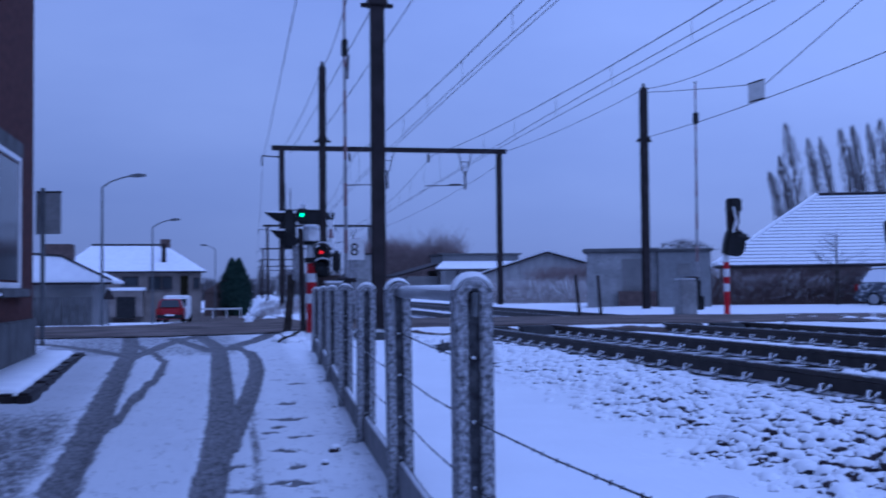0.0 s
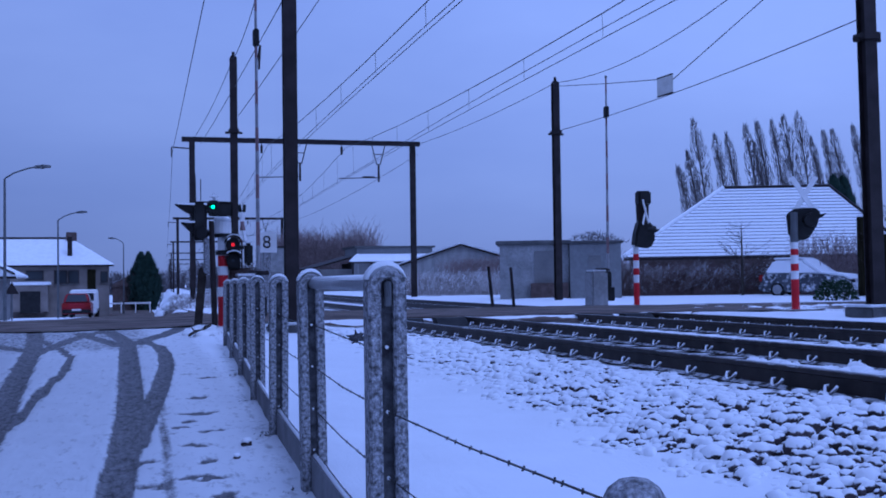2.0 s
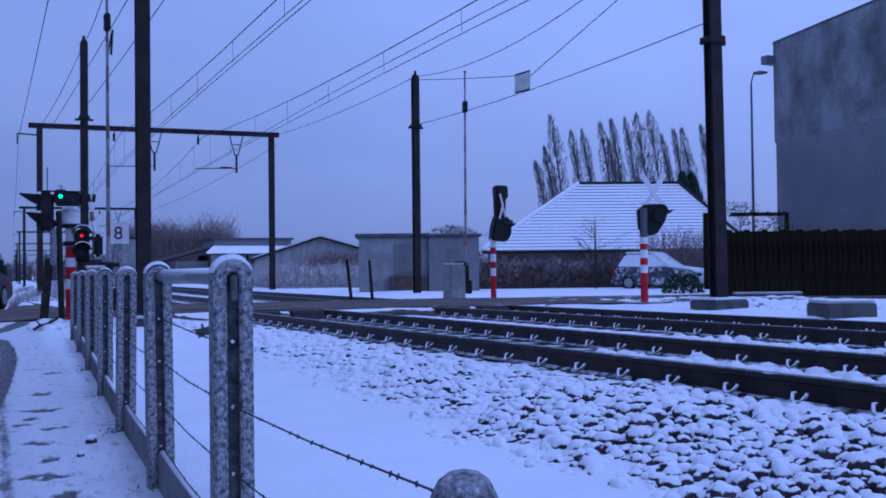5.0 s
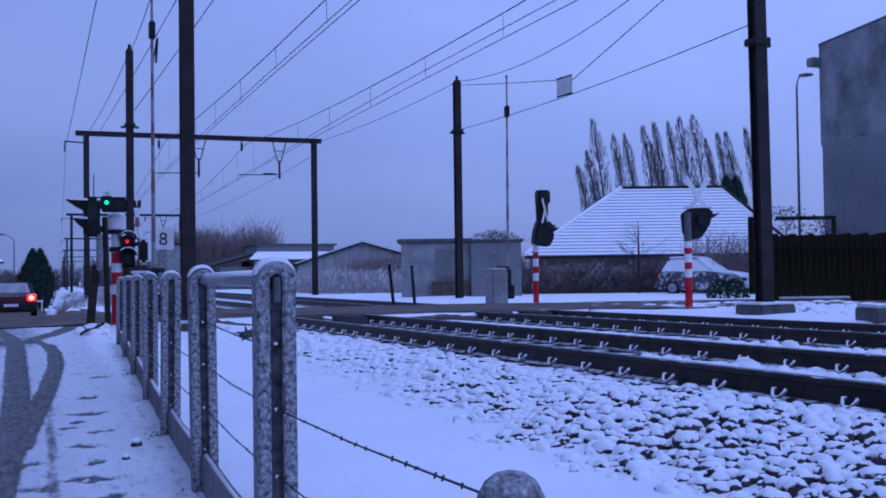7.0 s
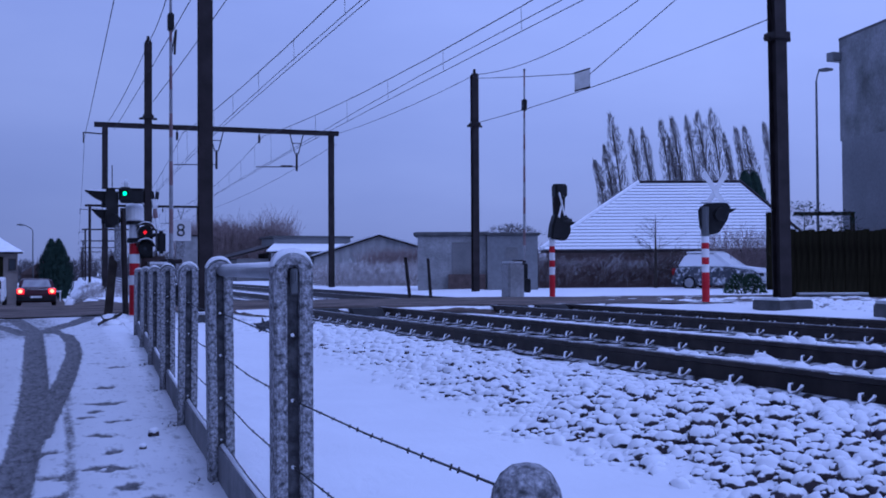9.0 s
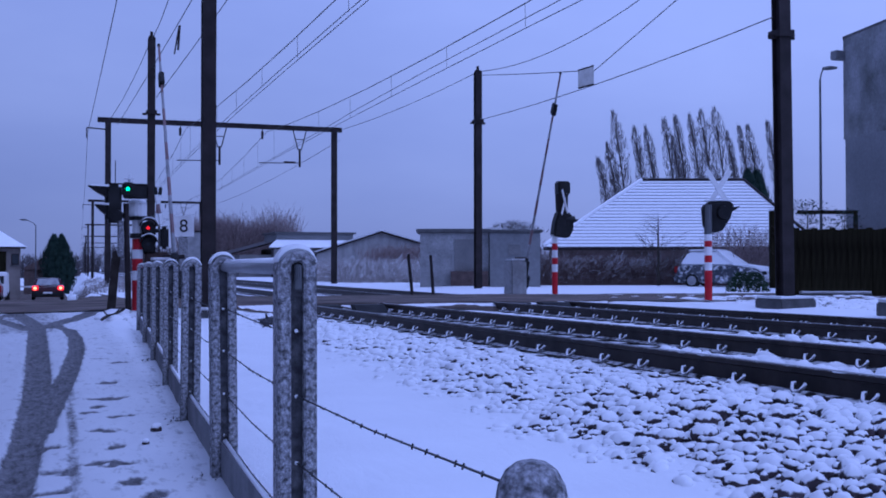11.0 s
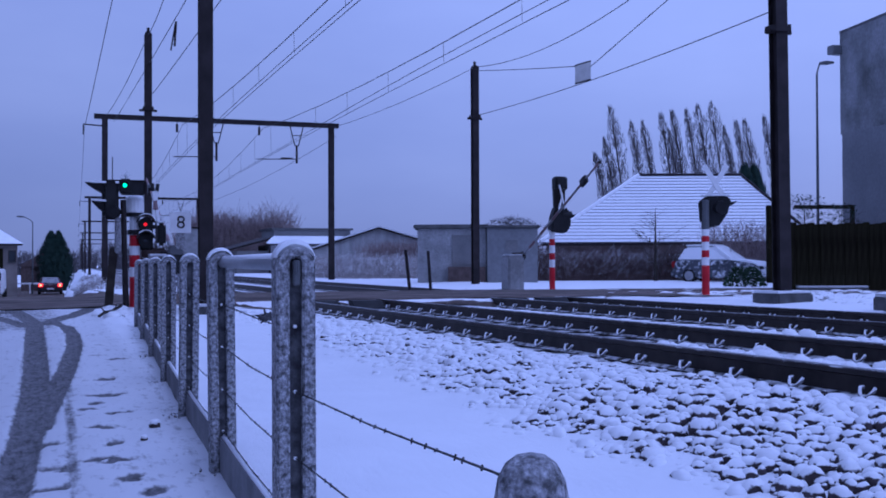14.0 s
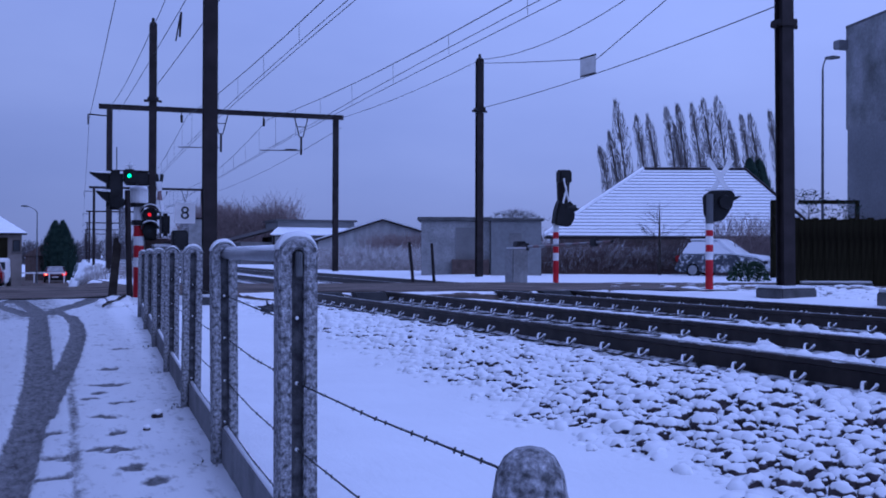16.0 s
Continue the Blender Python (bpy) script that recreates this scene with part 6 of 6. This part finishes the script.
# ---------------------------------------------------------------- vehicles
def car(name, m, paint, label, glow_rear, group, snow=False, length=4.1, width=1.7, height=1.45):
    t = thing(name, m, label, "car", group)
    L, W, H = length / 2, width / 2, height
    lower = [(-L, 0.28), (-L + 0.05, 0.62), (-L + 0.12, 0.88), (-L + 0.3, 0.92), (L - 1.15, 0.9), (L - 0.35, 0.78), (L - 0.05, 0.62), (L, 0.3), (L - 0.2, 0.2), (-L + 0.2, 0.2)]
    part("body", Shape().prism_x([(y, z) for y, z in lower], -W, W), paint, t, "painted car body", bevel=0.06, smooth=False)
    c0 = [(-W + 0.06, -L + 0.18, 0.9), (W - 0.06, -L + 0.18, 0.9), (W - 0.06, L - 1.2, 0.88), (-W + 0.06, L - 1.2, 0.88)]
    c1 = [(-W + 0.22, -L + 0.5, H), (W - 0.22, -L + 0.5, H), (W - 0.22, L - 2.0, H), (-W + 0.22, L - 2.0, H)]
    part("cabin", Shape().add(c0 + c1, [(3, 2, 1, 0), (4, 5, 6, 7), (0, 1, 5, 4), (1, 2, 6, 5), (2, 3, 7, 6), (3, 0, 4, 7)]), M_CARSNOW if snow else paint, t, "cabin shell", bevel=0.07)
    def pane(a, b, c, d, k):
        q = [Vector(a), Vector(b), Vector(c), Vector(d)]
        mid = sum(q, Vector()) / 4
        n = (q[1] - q[0]).cross(q[3] - q[0]).normalized()
        q = [mid + (v - mid) * k + n * 0.012 for v in q]
        return Shape().add(q + [v - n * 0.02 for v in q], [(0, 1, 2, 3), (7, 6, 5, 4), (0, 4, 5, 1), (1, 5, 6, 2), (2, 6, 7, 3), (3, 7, 4, 0)])
    g = M_GLASS
    part("rear_window", pane(c0[0], c0[1], c1[1], c1[0], 0.8), M_REARGLASS if glow_rear is M_TAIL else g, t, "rear window")
    part("side_window", pane(c0[1], c0[2], c1[2], c1[1], 0.8), M_SNOWGLASS if snow else g, t, "side windows")
    part("windscreen", pane(c0[2], c0[3], c1[3], c1[2], 0.85), g, t, "windscreen")
    part("side_window", pane(c0[3], c0[0], c1[0], c1[3], 0.8), M_SNOWGLASS if snow else g, t, "side windows")
    for sx in (-1, 1):
        part("tail_light", Shape().box(sx * (W - 0.19) - 0.17, sx * (W - 0.19) + 0.17, -L - 0.012, -L + 0.14, 0.62, 0.88), glow_rear, t, "red tail light", bevel=0.03)
        if glow_rear is M_TAIL:
            part("bulb", Shape().tube((sx * (W - 0.19), -L - 0.025, 0.75), (sx * (W - 0.19), -L - 0.01, 0.75), 0.1, n=12), M_BULB, t, "lit brake lamp")
        part("headlight", Shape().box(sx * (W - 0.22) - 0.15, sx * (W - 0.22) + 0.15, L - 0.18, L - 0.02, 0.52, 0.68), M_GLASS, t, "headlight", bevel=0.03)
        for y in (-L + 0.75, L - 0.8):
            w = part("wheel", Shape().tube((sx * (W - 0.2), y, 0.3), (sx * (W + 0.01), y, 0.3), 0.3, n=20), M_RUBBER, t, "tyre", bevel=0.03)
            part("rim", Shape().tube((sx * (W - 0.02), y, 0.3), (sx * (W + 0.02), y, 0.3), 0.19, n=14), M_HUB, w, "alloy rim")
    part("bumper", Shape().box(-W + 0.03, W - 0.03, -L - 0.05, -L + 0.1, 0.26, 0.5), M_BLACK if not snow else paint, t, "rear bumper", bevel=0.03)
    part("number_plate", Shape().box(-0.26, 0.26, -L - 0.06, -L - 0.045, 0.52 - 0.1, 0.52), M_WHITE, t, "blank white number plate bar")
    if snow:
        part("snow_cover", Shape().add([(x * 1.0, y, z + 0.03) for x, y, z in c1] + [(x * 0.95, y * 0.96, z + 0.1) for x, y, z in c1],
                                       [(3, 2, 1, 0), (4, 5, 6, 7), (0, 1, 5, 4), (1, 2, 6, 5), (2, 3, 7, 6), (3, 0, 4, 7)]), M_SNOW, t, "snow on the roof", bevel=0.03)
        part("snow_cover", Shape().prism_x([(L - 1.2, 0.9), (L - 0.4, 0.8), (L - 0.1, 0.66), (L - 0.12, 0.72), (L - 0.42, 0.87), (L - 1.2, 0.97)], -W + 0.08, W - 0.08), M_SNOW, t, "snow on the bonnet", bevel=0.02)
        part("snow_cover", Shape().add([c0[3], c0[2], c1[2], c1[3]] + [(p[0] * 0.98, p[1] + 0.05, p[2] + 0.05) for p in (c0[3], c0[2], c1[2], c1[3])],
                                       [(0, 1, 2, 3), (7, 6, 5, 4), (0, 4, 5, 1), (1, 5, 6, 2), (2, 6, 7, 3), (3, 7, 4, 0)]), M_SNOW, t, "snow on the windscreen")
    return t


# rear window of the driving car, paler than the other glass
M_REARGLASS = material("light_grey_rear_glass", (0.25, 0.26, 0.28), (0.38, 0.39, 0.41), 0.3, 3, 0.1, 30)
M_TAILOFF = material("unlit_tail_light", (0.2, 0.01, 0.01), (0.28, 0.015, 0.015), 0.3, 3, 0.05, 30)


def white_van():
    t = thing("white_van", pose(-3.1, 78.5, -1.05, 0, 0, 0), "white panel van parked by the side road", "van")
    part("body", Shape().prism_x([(-2.2, 0.3), (-2.2, 1.75), (-2.05, 1.9), (1.2, 1.9), (1.7, 1.2), (2.3, 1.0), (2.4, 0.35)], -0.85, 0.85), M_WHITE, t, bevel=0.08)
    part("rear_window", Shape().box(-0.65, 0.65, -2.23, -2.19, 1.15, 1.65), M_GLASS, t, "rear window", bevel=0.01)
    for sx in (-0.8, 0.8):
        for y in (-1.4, 1.5):
            part("wheel", Shape().tube((sx - 0.1, y, 0.3), (sx + 0.1, y, 0.3), 0.3, n=16), M_RUBBER, t, "tyre", bevel=0.02)


# ---------------------------------------------------------------- small outdoor things
def street_lamp(x, y, z, h, reach, yaw, group, curved=False):
    t = thing("street_lamp", pose(x, y, z, 0, 0, yaw), "slim grey street lamp with an outreach arm", "street lamp", group)
    part("pole", Shape().tube((0, 0, -0.2), (0, 0, h), 0.07, 0.04, n=10), M_GALV, t)
    part("arm", Shape().line([(0, 0, h), (reach * 0.3, 0, h + 0.22), (reach * 0.75, 0, h + 0.4), (reach, 0, h + 0.45)], 0.03, 8), M_GALV, t)
    part("lantern", Shape().loft([[(reach - 0.05, -0.08, h + 0.4), (reach - 0.05, 0.08, h + 0.4), (reach - 0.05, 0.06, h + 0.5), (reach - 0.05, -0.06, h + 0.5)],
                                  [(reach + 0.25, -0.13, h + 0.4), (reach + 0.25, 0.13, h + 0.4), (reach + 0.25, 0.1, h + 0.55), (reach + 0.25, -0.1, h + 0.55)],
                                  [(reach + 0.55, -0.06, h + 0.44), (reach + 0.55, 0.06, h + 0.44), (reach + 0.55, 0.05, h + 0.52), (reach + 0.55, -0.05, h + 0.52)]]), M_GALV, t, "grey lantern head", bevel=0.015)
    return t


def timber_fence():
    t = thing("timber_fence", pose(17.2, 22.5, 0.36, 0, 0, -20.5), "tall dark wet timber garden fence", "fence")
    rng = random.Random(2)
    b = [Shape().box(0.0, 0.16, -0.012, 0.012, -0.1, 1.66 + h).data("board", M_TIMBER, 0.004) for h in (0.0, 0.03, -0.025)]
    for i in range(36):
        part("board", b[i % 3], M_TIMBER, t, at=pose(i * 0.15, 0.014 * (i % 2) + rng.uniform(-0.003, 0.003), rng.uniform(-0.01, 0.01), 0, rng.uniform(-0.3, 0.3), 0))
    for i in range(4):
        part("post", Shape().box(i * 1.8 - 0.05, i * 1.8 + 0.05, 0.02, 0.11, -0.2, 1.66), M_TIMBER, t, bevel=0.01)
    u = thing("gate_frame", pose(24.9, 33.4, 0.3, 0, 0, -20.5), "dark timber post and crossbeam with snow", "gate frame")
    part("post", Shape().box(-0.1, 0.1, -0.1, 0.1, -0.2, 2.85), M_TIMBER, u, bevel=0.02)
    part("crossbeam", Shape().box(0.9, 3.1, -0.06, 0.06, 2.72, 2.86), M_TIMBER, u, bevel=0.02)
    part("post", Shape().box(2.95, 3.1, -0.06, 0.06, -0.2, 2.72), M_TIMBER, u, bevel=0.02)
    part("snow_cap", Shape().box(-0.12, 0.12, -0.12, 0.12, 2.85, 2.9), M_SNOW, u, bevel=0.02)
    for x, y, l, d, h, w in ((18.2, 22.0, 1.7, 0.25, 0.08, -24), (11.9, 12.7, 0.75, 0.4, 0.2, -20)):
        s = thing("concrete_slab", pose(x, y, float(ground_z(x, y)), 0, 0, w), "dark concrete slab under fresh snow", "slab", "slabs beside the far track")
        part("slab", Shape().box(-l / 2, l / 2, -d, d, -0.05, h), M_PLINTH, s, bevel=0.02)
        part("snow_cap", Shape().box(-l / 2, l / 2, -d * 0.95, d, h, h + 0.05), M_SNOW, s, "snow on the slab", bevel=0.025)
    v = thing("warning_sign", pose(-4.55, 46.0, -0.2), "dark back of a triangular road sign on a thin post", "road sign")
    part("pole", Shape().tube((0, 0, -0.2), (0, 0, 1.45), 0.03), M_GALV, v)
    part("panel", Shape().prism([(-0.26, 1.0), (0.26, 1.0), (0, 1.48)], -0.05, -0.03), M_STEEL, v, "triangular panel", bevel=0.008)


def white_fence():
    t = thing("white_fence", pose(-4.5, 99.0, -1.2), "low white rail fence by the side road", "fence")
    for i in range(6):
        part("post", Shape().box(i * 1.2 - 0.05, i * 1.2 + 0.05, -0.05, 0.05, -0.2, 0.85), M_WHITE, t)
    part("rail", Shape().box(-0.1, 6.1, -0.03, 0.03, 0.68, 0.82), M_WHITE, t)
    for x, y, r, h in ((2.2, 53, 0.8, 0.6), (2.9, 60, 1.1, 0.7), (2.6, 48, 0.6, 0.4), (3.4, 68, 1.3, 0.9), (2.0, 64, 0.7, 0.6), (1.7, 57, 0.6, 0.5)):
        s = Shape()
        rings = []
        for z, q in ((-0.2, 1.2), (0.1, 1.05), (0.45, 0.8), (0.75, 0.5), (0.9, 0.12)):
            rings.append([(r * q * (1 + 0.5 * noise.noise((x + i, z * 3, 2))) * math.cos(6.2832 * i / 12), r * q * (1 + 0.25 * noise.noise((i * 1.7, z, y))) * math.sin(6.2832 * i / 12), h * 0.8 * z) for i in range(12)])
        solid("snow_mound", s.loft(rings), M_SNOW, "rounded snow-covered mound on the verge", "snow mound", pose(x, y, float(ground_z(x, y)) - 0.05), group="verge mounds", smooth=True)


crossing_signal_far()
crossing_signal_near()
near_signal_cluster()
traffic_lights()
speed_sign()
barrier(pose(11.33, 25.75, 0.36), "grey barrier drive beside the far edge of the road", 0)
barrier(pose(1.85, 18.75, 0.3), "grey barrier drive beside the near edge of the road", 0)
boom_far = boom(4.9, "red and white level crossing boom coming down", 0.038)
boom_near = boom(4.8, "red and white level crossing boom coming down", 0.036)
tiled_house()
beige_house()
low_house()
brick_corner_house()
grain_silo()
relay_huts()
sheds()
plants()
car("parked_car", pose(25.6, 37.3, 0.26, 0, 0, -146), M_CARSNOW, "snow-covered hatchback parked before a brown hedge", M_TAILOFF, "", snow=True, length=3.7)
car("red_car", pose(-3.25, 72.0, -0.82), M_CARRED, "small red hatchback parked by the side road", M_TAILOFF, "")
moving_car = car("driving_car", pose(0, 0, 0), M_CARDARK, "dark red hatchback with lit tail lights driving away", M_TAIL, "", width=1.84, height=1.36)
white_van()
pale_outbuilding()
street_lamp(-4.6, 44.0, -0.2, 5.35, 1.1, 0, "street lamps")
street_lamp(-4.05, 66.0, -0.75, 5.6, 1.05, 0, "street lamps")
street_lamp(-0.67, 96.0, -1.15, 5.75, 0.7, 180, "street lamps")
street_lamp(29.9, 36.9, 0.2, 8.6, 0.15, -20, "street lamps")
timber_fence()
white_fence()


# ---------------------------------------------------------------- movement
def motions():
    lift = [(0, 89), (9.0, 89), (9.4, 85), (10, 77), (11.5, 56), (12.5, 42), (13, 36), (14, 23.5), (15, 11), (15.5, 5), (16, 1)]
    walk(boom_far, [(t, pose(11.66, 25.75, 1.31, 0, 0, 177) @ pose(0, 0, 0, e, 0, 0)) for t, e in lift])
    late = [(0, 89), (9.0, 89), (9.4, 84), (10, 74), (11.5, 47), (12.5, 34), (13, 28), (13.5, 23), (14.5, 13), (15, 7.5), (15.5, 3.5), (16, 1)]
    walk(boom_near, [(t, pose(2.02, 18.6, 1.31) @ pose(0, 0, 0, e, 0, 0)) for t, e in late])
    drive = [(0, -40, 21, -90), (2.5, -18, 21, -90), (4.0, -5.5, 21.5, -82), (4.6, -1.8, 23.6, -45), (5.2, -0.4, 28.5, -8), (6.0, -0.3, 36.5, 0), (7.0, -0.42, 47, 0), (8.0, -0.3, 54.5, 0),
             (9.0, -0.24, 59.5, 0), (11.5, 0.34, 77, 0), (12.5, 0.52, 85, 0), (14.5, 0.72, 98, 0), (16, 0.78, 101.5, 0)]
    walk(moving_car, [(t, pose(x, y, float(ground_z(x, y)) + 0.03, 0, 0, a)) for t, x, y, a in drive])


motions()
